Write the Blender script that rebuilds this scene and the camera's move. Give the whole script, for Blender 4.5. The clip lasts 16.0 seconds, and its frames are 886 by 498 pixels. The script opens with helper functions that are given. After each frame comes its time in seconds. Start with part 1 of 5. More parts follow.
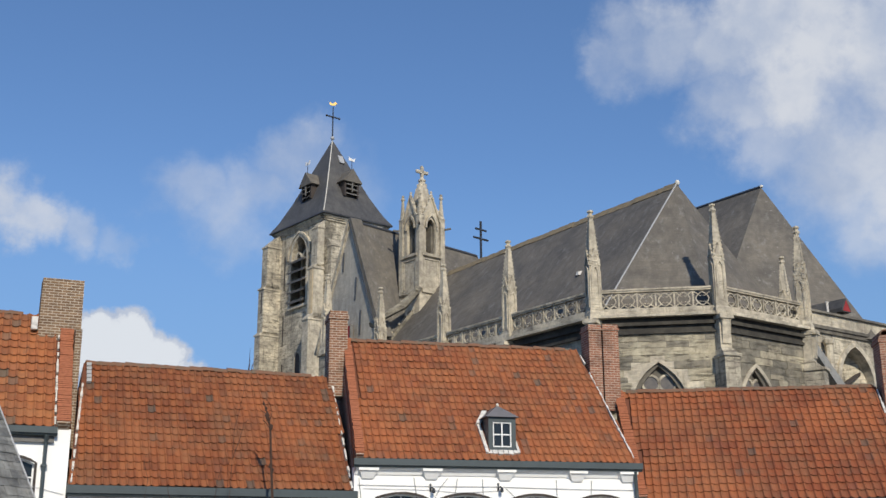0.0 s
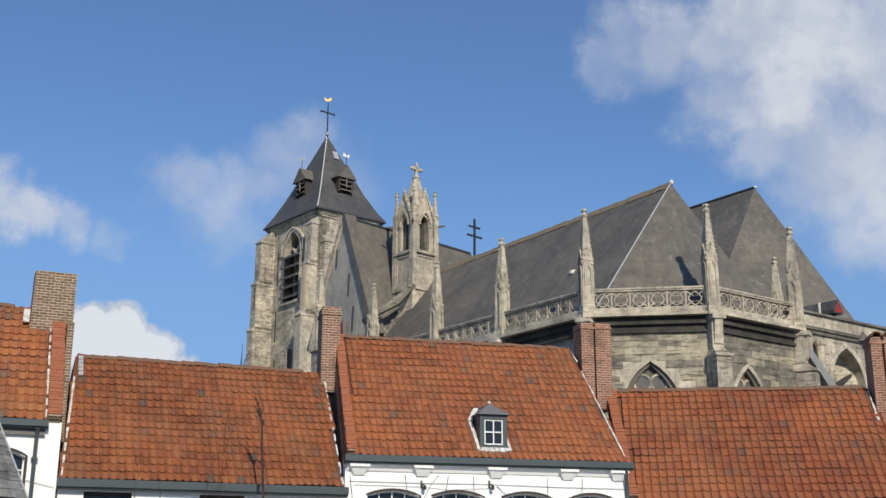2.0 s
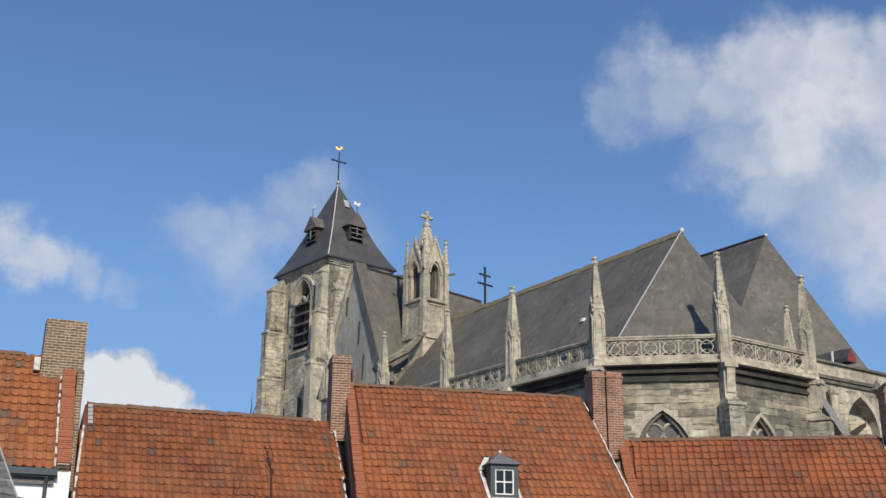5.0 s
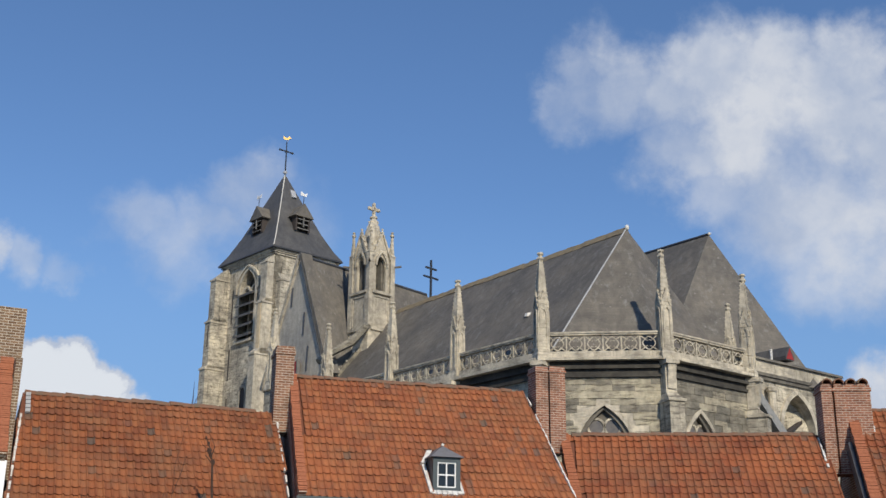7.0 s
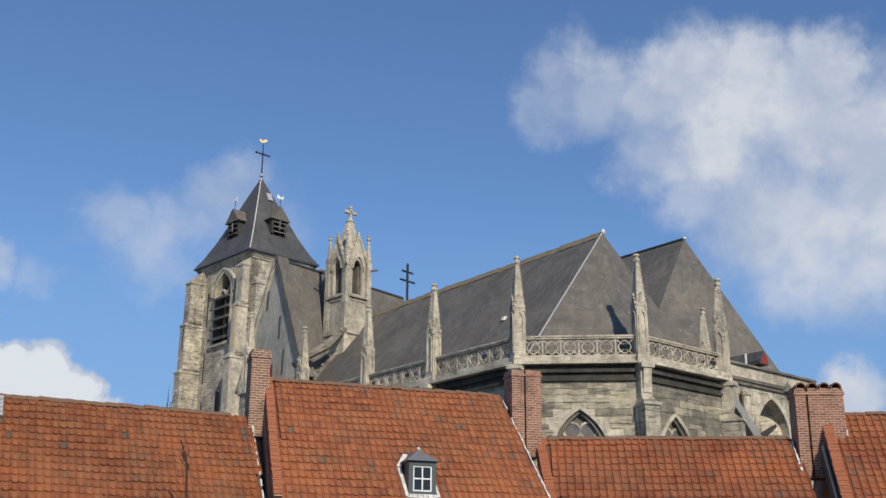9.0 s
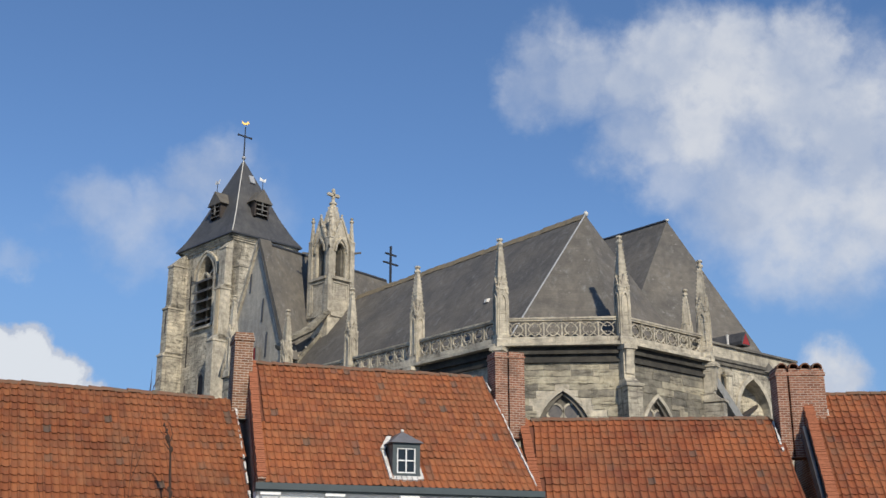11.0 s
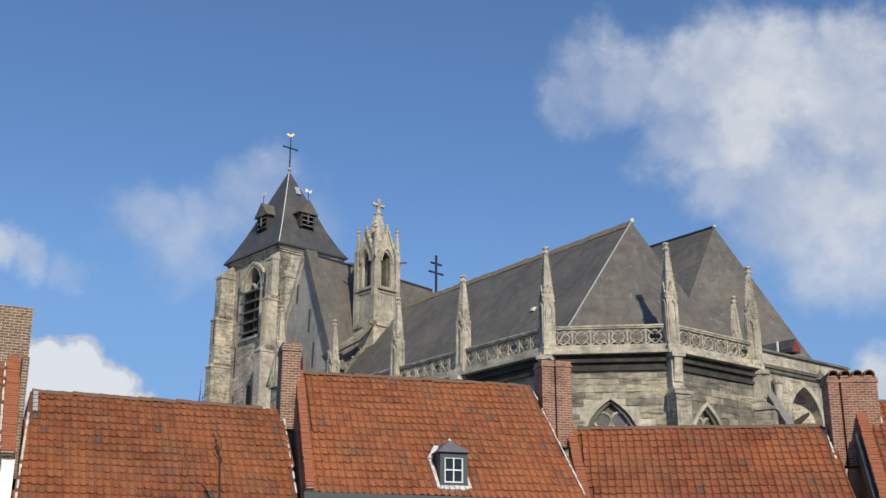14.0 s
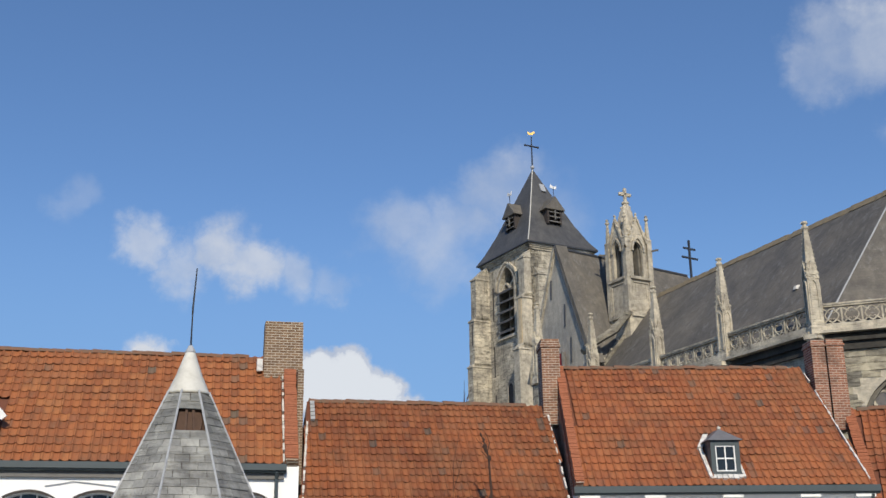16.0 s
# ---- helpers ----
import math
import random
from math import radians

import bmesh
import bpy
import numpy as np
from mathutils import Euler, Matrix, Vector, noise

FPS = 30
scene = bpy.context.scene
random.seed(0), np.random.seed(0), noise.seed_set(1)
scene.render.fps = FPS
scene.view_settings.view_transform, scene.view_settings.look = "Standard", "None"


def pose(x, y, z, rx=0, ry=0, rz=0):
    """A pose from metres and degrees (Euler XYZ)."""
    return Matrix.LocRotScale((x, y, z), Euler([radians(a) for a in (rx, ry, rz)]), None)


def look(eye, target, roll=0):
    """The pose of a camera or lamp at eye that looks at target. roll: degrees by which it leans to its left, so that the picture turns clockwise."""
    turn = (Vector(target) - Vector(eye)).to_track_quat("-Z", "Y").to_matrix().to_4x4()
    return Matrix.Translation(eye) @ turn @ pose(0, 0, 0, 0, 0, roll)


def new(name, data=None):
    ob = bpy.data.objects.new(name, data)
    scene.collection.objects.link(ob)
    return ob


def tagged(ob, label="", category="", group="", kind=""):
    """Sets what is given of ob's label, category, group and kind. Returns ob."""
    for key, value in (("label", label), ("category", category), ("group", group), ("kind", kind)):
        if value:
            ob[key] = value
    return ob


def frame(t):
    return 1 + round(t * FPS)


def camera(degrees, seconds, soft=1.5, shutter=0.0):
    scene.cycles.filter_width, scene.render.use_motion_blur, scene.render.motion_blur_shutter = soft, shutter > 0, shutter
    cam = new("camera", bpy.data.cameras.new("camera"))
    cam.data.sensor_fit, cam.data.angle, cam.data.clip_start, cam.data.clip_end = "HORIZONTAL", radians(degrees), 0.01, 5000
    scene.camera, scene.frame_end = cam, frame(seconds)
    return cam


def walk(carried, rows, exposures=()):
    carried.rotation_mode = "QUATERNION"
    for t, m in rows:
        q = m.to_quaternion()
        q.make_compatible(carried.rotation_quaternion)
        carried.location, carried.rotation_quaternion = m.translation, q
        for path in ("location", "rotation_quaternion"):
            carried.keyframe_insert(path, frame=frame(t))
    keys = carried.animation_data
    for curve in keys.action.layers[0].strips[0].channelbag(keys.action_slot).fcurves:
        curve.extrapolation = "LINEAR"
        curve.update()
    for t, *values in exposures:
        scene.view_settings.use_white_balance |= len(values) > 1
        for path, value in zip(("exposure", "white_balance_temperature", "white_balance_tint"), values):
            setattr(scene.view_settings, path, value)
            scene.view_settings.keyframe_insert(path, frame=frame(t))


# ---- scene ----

# ---------------- camera ----------------
LENS, EYE = 42.82, 1.6
cam = camera(LENS, 16.0, soft=1.5)
# seconds, yaw, pitch, lean to the right
PATH = [
    (0.0, 0.0, 16.0, 0.288), (0.5, 0.13, 15.844, 0.128), (1.0, 0.076, 15.83, -0.071), (1.5, -0.124, 15.881, -0.255),
    (2.0, -0.34, 15.853, -0.244), (2.5, -0.467, 15.877, -0.147), (3.0, -0.772, 16.229, -0.364), (3.5, 0.608, 17.21, 0.002),
    (4.0, 1.211, 18.505, -0.366), (6.5, -2.268, 17.886, -0.589), (7.0, -2.626, 17.955, -0.608), (7.5, -2.905, 17.991, -0.562),
    (8.0, -3.28, 18.046, -0.623), (8.5, -3.628, 18.093, -0.556), (9.0, -3.873, 18.148, -0.416), (11.5, -4.834, 17.153, 0.026),
    (12.0, -4.013, 17.365, 0.41), (12.5, -3.799, 17.488, 0.405), (13.0, -4.131, 17.403, 0.112), (13.5, -2.877, 17.47, -0.13),
    (14.0, -2.363, 17.712, -0.125), (14.5, -1.923, 17.748, 0.327), (15.0, 2.668, 17.693, 0.599), (15.5, 6.914, 17.381, 0.606),
    (16.0, 10.854, 17.516, 0.727),
]
walk(cam, [(t, pose(0, 0, EYE, 0, 0, yaw) @ pose(0, 0, 0, 90 + pitch) @ pose(0, 0, 0, 0, 0, -lean)) for t, yaw, pitch, lean in PATH])

# ---------------- light ----------------
SUN_AZ, SUN_EL = 164.0, 32.0          # compass-like: degrees clockwise from +Y
scene.view_settings.exposure = 0.12
sun_dir = Vector((math.sin(radians(SUN_AZ)) * math.cos(radians(SUN_EL)), math.cos(radians(SUN_AZ)) * math.cos(radians(SUN_EL)), math.sin(radians(SUN_EL))))
sun = new("sun", bpy.data.lights.new("sun", "SUN"))
sun.data.energy, sun.data.angle, sun.data.color = 3.6, radians(0.6), (1.0, 0.905, 0.75)
sun.matrix_world = look(sun_dir * 100, (0, 0, 0))


def direction(az, el):
    a, e = radians(az), radians(el)
    return (math.sin(a) * math.cos(e), math.cos(a) * math.cos(e), math.sin(e))


class Nodes:
    """Short hand for a node tree."""

    def __init__(self, tree):
        self.tree, self.n, self.l = tree, tree.nodes, tree.links
        self.n.clear()

    def put(self, socket, value):
        if value is None:
            return
        if isinstance(value, bpy.types.NodeSocket):
            self.l.new(value, socket)
        else:
            socket.default_value = value

    def add(self, kind, out=0, props=(), **ins):
        node = self.n.new(kind)
        for k, v in props:
            setattr(node, k, v)
        for k, v in ins.items():
            key = int(k[1:]) if k[0] == "i" and k[1:].isdigit() else k.replace("_", " ")
            self.put(node.inputs[key], v)
        return node.outputs[out]

    def math(self, op, a, b=None, c=None, clamp=False):
        return self.add("ShaderNodeMath", props=(("operation", op), ("use_clamp", clamp)), i0=a, i1=b, i2=c)

    def vec(self, op, a, b=None, out=0):
        return self.add("ShaderNodeVectorMath", out=out, props=(("operation", op),), i0=a, i1=b)

    def noise(self, vector, scale, detail=4.0, rough=0.55, out=0):
        return self.add("ShaderNodeTexNoise", out=out, Vector=vector, Scale=scale, Detail=detail, Roughness=rough)

    def mix(self, fac, a, b, mode="MIX"):
        node = self.n.new("ShaderNodeMix")
        node.data_type, node.blend_type = "RGBA", mode
        self.put(node.inputs[0], fac), self.put(node.inputs[6], a), self.put(node.inputs[7], b)
        return node.outputs[2]

    def ramp(self, fac, lo, hi, a=0.0, b=1.0):
        return self.add("ShaderNodeMapRange", props=(("interpolation_type", "SMOOTHSTEP"),), Value=fac, From_Min=lo, From_Max=hi, To_Min=a, To_Max=b)


def make_sky():
    world = bpy.data.worlds.new("sky")
    world.use_nodes = True
    scene.world = world
    k = Nodes(world.node_tree)
    sky = k.n.new("ShaderNodeTexSky")
    sky.sky_type, sky.sun_disc = "NISHITA", False
    sky.sun_elevation, sky.sun_rotation = radians(SUN_EL), radians(SUN_AZ)
    sky.air_density, sky.dust_density, sky.ozone_density = 1.0, 0.1, 2.5
    way = k.add("ShaderNodeTexCoord", out=0)
    wob = k.vec("SUBTRACT", k.noise(way, 7.0, 7.0, 0.62, out=1), (0.5, 0.5, 0.5))
    wob2 = k.vec("SUBTRACT", k.noise(way, 26.0, 5.0, 0.6, out=1), (0.5, 0.5, 0.5))
    p = k.vec("ADD", way, k.vec("MULTIPLY", wob, (0.12, 0.12, 0.12)))
    p = k.vec("ADD", p, k.vec("MULTIPLY", wob2, (0.035, 0.035, 0.035)))
    q = k.vec("ADD", way, k.vec("MULTIPLY", wob, (0.040, 0.040, 0.040)))
    q = k.vec("ADD", q, k.vec("MULTIPLY", wob2, (0.030, 0.030, 0.030)))
    # azimuth, elevation, radius in degrees, density
    banks = [
        (10.4, 26.2, 2.5, 0.6), (12.4, 26.4, 2.8, 0.8), (15.4, 22.4, 2.8, 0.7), (17.2, 20.4, 2.6, 0.55), (8.6, 25.4, 2.0, 0.5), (16.2, 26.9, 2.2, 0.9), (20.6, 26.3, 2.5, 0.9), (24.0, 26.0, 2.5, 0.9), (15.4, 25.8, 3.0, 0.95), (17.8, 26.4, 3.2, 1.0), (18.6, 23.0, 4.2, 1.0), (22.0, 23.8, 4.0, 1.0), (25.6, 22.6, 4.4, 1.0),
        (21.0, 19.8, 4.6, 0.8), (24.6, 17.8, 4.4, 0.85), (28.0, 20.0, 6.0, 0.9), (22.4, 16.4, 2.8, 0.55),
        (-13.2, 18.0, 2.6, 0.45), (-11.6, 17.2, 2.8, 0.5), (-10.2, 18.8, 2.6, 0.55), (-8.2, 21.2, 2.6, 0.6), (-6.2, 19.0, 3.0, 0.3),
        (-17.6, 10.7, 1.6, 2.4), (-16.0, 10.8, 1.7, 2.4), (-14.5, 9.9, 1.7, 2.4), (-13.0, 8.9, 1.5, 2.4), (-18.8, 15.6, 1.5, 0.35), (-26.0, 17.8, 1.6, 0.6), (-24.2, 16.6, 1.7, 0.6), (-22.2, 17.6, 1.8, 0.8), (-20.8, 16.6, 1.7, 0.75), (-19.0, 15.9, 1.4, 0.5), (-17.0, 15.6, 1.3, 0.3),
        (-25.7, 12.1, 1.6, 1.3), (24.2, 10.2, 2.2, 1.0), (-30.0, 20.0, 1.5, 0.2),
    ]
    total = None
    for az, el, r, dens in banks:
        d = k.vec("DISTANCE", q if dens > 1.5 else p, direction(az, el), out=1)
        m = k.ramp(d, radians(r) * 1.15, radians(r) * (0.70 if dens > 1.5 else 0.35), 0.0, dens)
        total = m if total is None else k.math("MAXIMUM", total, m)
    thick = k.math("MULTIPLY", total, k.ramp(k.noise(way, 16.0, 8.0, 0.6), 0.25, 0.6, 0.55, 1.05))
    thick = k.math("MINIMUM", thick, 0.96)
    tone = k.ramp(k.noise(k.vec("ADD", way, (0.3, 0.1, 0.25)), 11.0, 6.0, 0.55), 0.36, 0.62)
    tone = k.math("MAXIMUM", tone, k.ramp(total, 1.1, 2.2))
    white = k.mix(tone, (0.41, 0.47, 0.59, 1), (0.61, 0.635, 0.685, 1))
    white = k.mix(k.ramp(total, 1.2, 2.3), white, (0.68, 0.71, 0.75, 1))
    deep = k.add("ShaderNodeVectorMath", props=(("operation", "SCALE"),), i0=sky.outputs[0], Scale=0.105)
    soft_sky = k.add("ShaderNodeGamma", Color=deep, Gamma=0.84)
    blue = k.mix(1.0, soft_sky, (0.545, 0.72, 0.955, 1), "MULTIPLY")
    haze = k.ramp(k.add("ShaderNodeSeparateXYZ", out=2, i0=way), 0.36, 0.16, 0.0, 0.6)
    blue = k.mix(haze, blue, (0.185, 0.342, 0.605, 1))
    colour = k.mix(thick, blue, white)
    back = k.add("ShaderNodeBackground", Color=colour, Strength=1.0)
    out = k.n.new("ShaderNodeOutputWorld")
    k.l.new(back, out.inputs[0])


make_sky()


# ---------------- materials ----------------
def material(name):
    m = bpy.data.materials.new(name)
    m.use_nodes = True
    return m, Nodes(m.node_tree)


def finish(k, colour, rough=0.8, bump=None, strength=0.3, distance=0.02, metal=0.0, spec=0.4):
    s = k.n.new("ShaderNodeBsdfPrincipled")
    k.put(s.inputs["Base Color"], colour), k.put(s.inputs["Roughness"], rough), k.put(s.inputs["Metallic"], metal)
    k.put(s.inputs["Specular IOR Level"], spec)
    if bump is not None:
        k.put(s.inputs["Normal"], k.add("ShaderNodeBump", Height=bump, Strength=strength, Distance=distance))
    k.l.new(s.outputs[0], k.n.new("ShaderNodeOutputMaterial").inputs[0])


def objco(k):
    return k.add("ShaderNodeTexCoord", out=3)


def worldco(k):
    return k.add("ShaderNodeNewGeometry", out=0)


def tile_material(name, island, tint=(1, 1, 1)):
    m, k = material(name)
    rnd = k.add("ShaderNodeNewGeometry", out=8) if island else k.add("ShaderNodeObjectInfo", out=5)
    w = worldco(k)
    ramp = k.n.new("ShaderNodeValToRGB")
    k.put(ramp.inputs[0], rnd)
    stops = [(0.0, (0.215, 0.074, 0.037)), (0.30, (0.27, 0.088, 0.039)), (0.62, (0.315, 0.104, 0.043)), (0.90, (0.345, 0.128, 0.054)), (0.972, (0.25, 0.092, 0.052)), (0.994, (0.13, 0.095, 0.075))]
    els = ramp.color_ramp.elements
    els.remove(els[1])
    for i, (pos, c) in enumerate(stops):
        e = els[0] if i == 0 else els.new(pos)
        e.position, e.color = pos, (c[0] * tint[0], c[1] * tint[1], c[2] * tint[2], 1)
    patch = k.ramp(k.noise(w, 0.9, 5.0, 0.6), 0.42, 0.70)
    colour = k.mix(k.math("MULTIPLY", patch, 0.55), ramp.outputs[0], (0.235, 0.115, 0.060, 1))
    glow = k.ramp(k.noise(k.vec("ADD", w, (7.3, 1.7, 4.1)), 0.42, 4.0, 0.55), 0.45, 0.68)
    colour = k.mix(k.math("MULTIPLY", glow, 0.5), colour, (0.41, 0.142, 0.055, 1))
    run = k.noise(k.vec("MULTIPLY", w, (3.2, 3.2, 0.5)), 1.0, 5.0, 0.65)
    colour = k.mix(k.math("MULTIPLY", k.ramp(run, 0.52, 0.72), 0.4), colour, (0.15, 0.095, 0.06, 1))
    spot = k.ramp(k.noise(k.vec("ADD", w, (3.1, 9.7, 2.2)), 3.4, 5.0, 0.7), 0.50, 0.68)
    colour = k.mix(k.math("MULTIPLY", spot, 0.42), colour, (0.17, 0.085, 0.048, 1))
    lichen = k.ramp(k.noise(w, 9.0, 6.0, 0.65), 0.60, 0.74)
    colour = k.mix(k.math("MULTIPLY", lichen, 0.45), colour, (0.20, 0.17, 0.10, 1))
    grain = k.noise(w, 60.0, 3.0)
    colour = k.mix(0.35, colour, k.mix(grain, (0.55, 0.5, 0.45, 1), (1.3, 1.3, 1.25, 1)), "MULTIPLY")
    finish(k, colour, 0.78, grain, 0.3, 0.006, spec=0.3)
    return m


def stone_material(name, base, dark, courses=None, random=False, streak=0.5, spread=(0.52, 1.3), erode=0.0):
    m, k = material(name)
    o, w = objco(k), worldco(k)
    big, mid, fine = k.noise(w, 0.55, 5.0, 0.6), k.noise(w, 3.0, 6.0, 0.65), k.noise(w, 28.0, 4.0)
    colour = k.mix(k.ramp(big, 0.36, 0.66), (*dark, 1), (*base, 1))
    tall = k.noise(k.vec("MULTIPLY", w, (2.6, 2.6, 0.35)), 1.0, 6.0, 0.7)
    colour = k.mix(k.math("MULTIPLY", k.ramp(tall, 0.52, 0.72), streak), colour, (0.085, 0.078, 0.066, 1))
    colour = k.mix(0.75, colour, k.mix(k.ramp(mid, 0.3, 0.7), (0.62, 0.6, 0.58, 1), (1.22, 1.2, 1.12, 1)), "MULTIPLY")
    height = fine
    if erode:
        bed = k.ramp(k.noise(k.vec("MULTIPLY", w, (1.3, 1.3, 8.0)), 1.0, 7.0, 0.7), 0.50, 0.66)
        colour = k.mix(k.math("MULTIPLY", bed, erode), colour, (0.07, 0.063, 0.052, 1))
        height = k.math("SUBTRACT", fine, k.math("MULTIPLY", bed, 1.5))
    if random:
        r = k.add("ShaderNodeObjectInfo", out=5)
        colour = k.mix(0.8, colour, k.mix(r, (spread[0], spread[0], spread[0], 1), (spread[1], spread[1] * 0.985, spread[1] * 0.94, 1)), "MULTIPLY")
    if courses:
        x, y, z = (k.add("ShaderNodeSeparateXYZ", out=i, i0=o) for i in range(3))
        flat = k.add("ShaderNodeCombineXYZ", i0=k.math("ADD", x, y), i1=z)
        br = k.n.new("ShaderNodeTexBrick")
        k.put(br.inputs["Vector"], flat)
        for key, v in (("Scale", 1.0), ("Brick Width", courses[0]), ("Row Height", courses[1]), ("Mortar Size", courses[2]), ("Mortar Smooth", 0.3), ("Bias", 0.0)):
            br.inputs[key].default_value = v
        br.inputs["Color1"].default_value, br.inputs["Color2"].default_value = (0.80, 0.79, 0.77, 1), (1.14, 1.13, 1.08, 1)
        br.inputs["Mortar"].default_value = (0.62, 0.6, 0.58, 1)
        colour = k.mix(0.8, colour, br.outputs[0], "MULTIPLY")
        height = k.math("ADD", k.math("MULTIPLY", fine, 0.5), k.math("SUBTRACT", 1.0, br.outputs[1]))
    finish(k, colour, 0.88, height, 0.6, 0.03, spec=0.25)
    return m


def slate_material(name, base, row=0.16, wide=0.25, stain=0.6):
    m, k = material(name)
    o, w = objco(k), worldco(k)
    x, y, z = (k.add("ShaderNodeSeparateXYZ", out=i, i0=o) for i in range(3))
    br = k.n.new("ShaderNodeTexBrick")
    k.put(br.inputs["Vector"], k.add("ShaderNodeCombineXYZ", i0=k.math("ADD", x, k.math("MULTIPLY", y, 0.83)), i1=z))
    for key, v in (("Scale", 1.0), ("Brick Width", wide), ("Row Height", row), ("Mortar Size", 0.012), ("Mortar Smooth", 0.5)):
        br.inputs[key].default_value = v
    br.inputs["Color1"].default_value, br.inputs["Color2"].default_value, br.inputs["Mortar"].default_value = (0.8, 0.8, 0.8, 1), (1.2, 1.2, 1.2, 1), (0.6, 0.6, 0.6, 1)
    c = k.mix(k.ramp(k.noise(w, 0.35, 5.0, 0.6), 0.35, 0.68), (*base, 1), (base[0] * 1.42, base[1] * 1.38, base[2] * 1.3, 1))
    c = k.mix(0.3, c, br.outputs[0], "MULTIPLY")
    c = k.mix(0.6, c, k.mix(k.ramp(k.noise(k.vec("MULTIPLY", w, (2.4, 2.4, 0.7)), 1.0, 7.0, 0.72), 0.3, 0.7), (0.66, 0.66, 0.66, 1), (1.3, 1.29, 1.26, 1)), "MULTIPLY")
    fleck = k.ramp(k.noise(k.vec("ADD", w, (5.0, 2.0, 8.0)), 4.5, 3.0, 0.6), 0.66, 0.72)
    c = k.mix(k.math("MULTIPLY", fleck, stain), c, (0.34, 0.33, 0.30, 1))
    run = k.noise(k.vec("MULTIPLY", w, (2.6, 2.6, 0.28)), 1.0, 6.0, 0.72)
    c = k.mix(k.math("MULTIPLY", k.ramp(run, 0.53, 0.74), stain), c, (0.30, 0.30, 0.28, 1))
    finish(k, c, 0.62, k.math("ADD", k.math("SUBTRACT", 1.0, br.outputs[1]), k.noise(w, 9.0, 5.0, 0.7)), 0.35, 0.015, spec=0.35)
    return m


def brick_material(name, c1, c2, mortar, size=(0.21, 0.072, 0.010), light=0.0):
    m, k = material(name)
    o, w = objco(k), worldco(k)
    x, y, z = (k.add("ShaderNodeSeparateXYZ", out=i, i0=o) for i in range(3))
    br = k.n.new("ShaderNodeTexBrick")
    k.put(br.inputs["Vector"], k.add("ShaderNodeCombineXYZ", i0=k.math("ADD", x, y), i1=z))
    for key, v in (("Scale", 1.0), ("Brick Width", size[0]), ("Row Height", size[1]), ("Mortar Size", size[2]), ("Mortar Smooth", 0.2)):
        br.inputs[key].default_value = v
    br.inputs["Color1"].default_value, br.inputs["Color2"].default_value, br.inputs["Mortar"].default_value = (*c1, 1), (*c2, 1), (*mortar, 1)
    c = k.mix(0.7, br.outputs[0], k.mix(k.noise(w, 5.0, 6.0, 0.65), (0.35, 0.35, 0.36, 1), (1.65, 1.6, 1.55, 1)), "MULTIPLY")
    soot = k.ramp(k.noise(w, 1.6, 4.0, 0.6), 0.5, 0.72)
    c = k.mix(k.math("MULTIPLY", soot, 0.5), c, (0.085, 0.062, 0.048, 1))
    h = k.math("ADD", k.math("SUBTRACT", 1.0, br.outputs[1]), k.math("MULTIPLY", k.noise(w, 40.0, 3.0), 0.4))
    finish(k, c, 0.88, h, 0.7, 0.012, spec=0.2)
    return m


def plain_material(name, colour, rough=0.7, wear=0.25, scale=4.0, metal=0.0, alt=None, spec=0.4):
    m, k = material(name)
    w = worldco(k)
    n = k.noise(w, scale, 6.0, 0.65)
    c = k.mix(k.ramp(n, 0.4, 0.75, 0.0, wear), (*colour, 1), (*(alt or [v * 0.45 for v in colour]), 1))
    finish(k, c, rough, k.noise(w, scale * 12, 3.0), 0.15, 0.006, metal=metal, spec=spec)
    return m


def glass_material():
    m, k = material("window_glass")
    finish(k, (0.02, 0.025, 0.03, 1), 0.08, k.noise(worldco(k), 6.0, 2.0), 0.08, 0.01, spec=0.4)
    return m


TILE_LICHEN = tile_material("lichened_tile", False, (1.12, 1.2, 1.1)), tile_material("lichened_tile_field", True, (1.12, 1.2, 1.1))
TILE_DARK = tile_material("sooty_tile", False, (0.84, 0.74, 0.76)), tile_material("sooty_tile_field", True, (0.84, 0.74, 0.76))
TILE_BROWN = tile_material("browned_tile", False, (0.84, 0.84, 0.82)), tile_material("browned_tile_field", True, (0.84, 0.84, 0.82))
TILE, TILE_JOINED = tile_material("clay_tile", False), tile_material("clay_tile_field", True)
RIDGE = plain_material("weathered_ridge_clay", (0.20, 0.10, 0.06), 0.9, 0.9, 5.0, alt=(0.13, 0.115, 0.085))
DECK = plain_material("roof_deck_clay", (0.16, 0.06, 0.035), 0.9, 0.5)
PLASTER = plain_material("white_limewash", (0.88, 0.88, 0.86), 0.85, 0.14, 1.6, alt=(0.70, 0.69, 0.66))
GUTTER = plain_material("slate_blue_paint", (0.058, 0.076, 0.082), 0.5, 0.3, 3.0)
ZINC = plain_material("grey_zinc", (0.40, 0.41, 0.42), 0.55, 0.5, 6.0)
FLASH = plain_material("white_mortar_flashing", (0.66, 0.64, 0.60), 0.85, 0.8, 9.0)
LEAD = plain_material("pale_lead", (0.64, 0.62, 0.55), 0.6, 0.6, 5.0, alt=(0.42, 0.40, 0.33))
DARKLEAD = plain_material("dark_lead", (0.06, 0.065, 0.075), 0.5, 0.4)
BRICK = brick_material("red_brick", (0.20, 0.085, 0.055), (0.34, 0.155, 0.097), (0.44, 0.37, 0.30))
BRICK_BROWN = brick_material("brown_brick", (0.17, 0.085, 0.052), (0.29, 0.145, 0.085), (0.46, 0.40, 0.33))
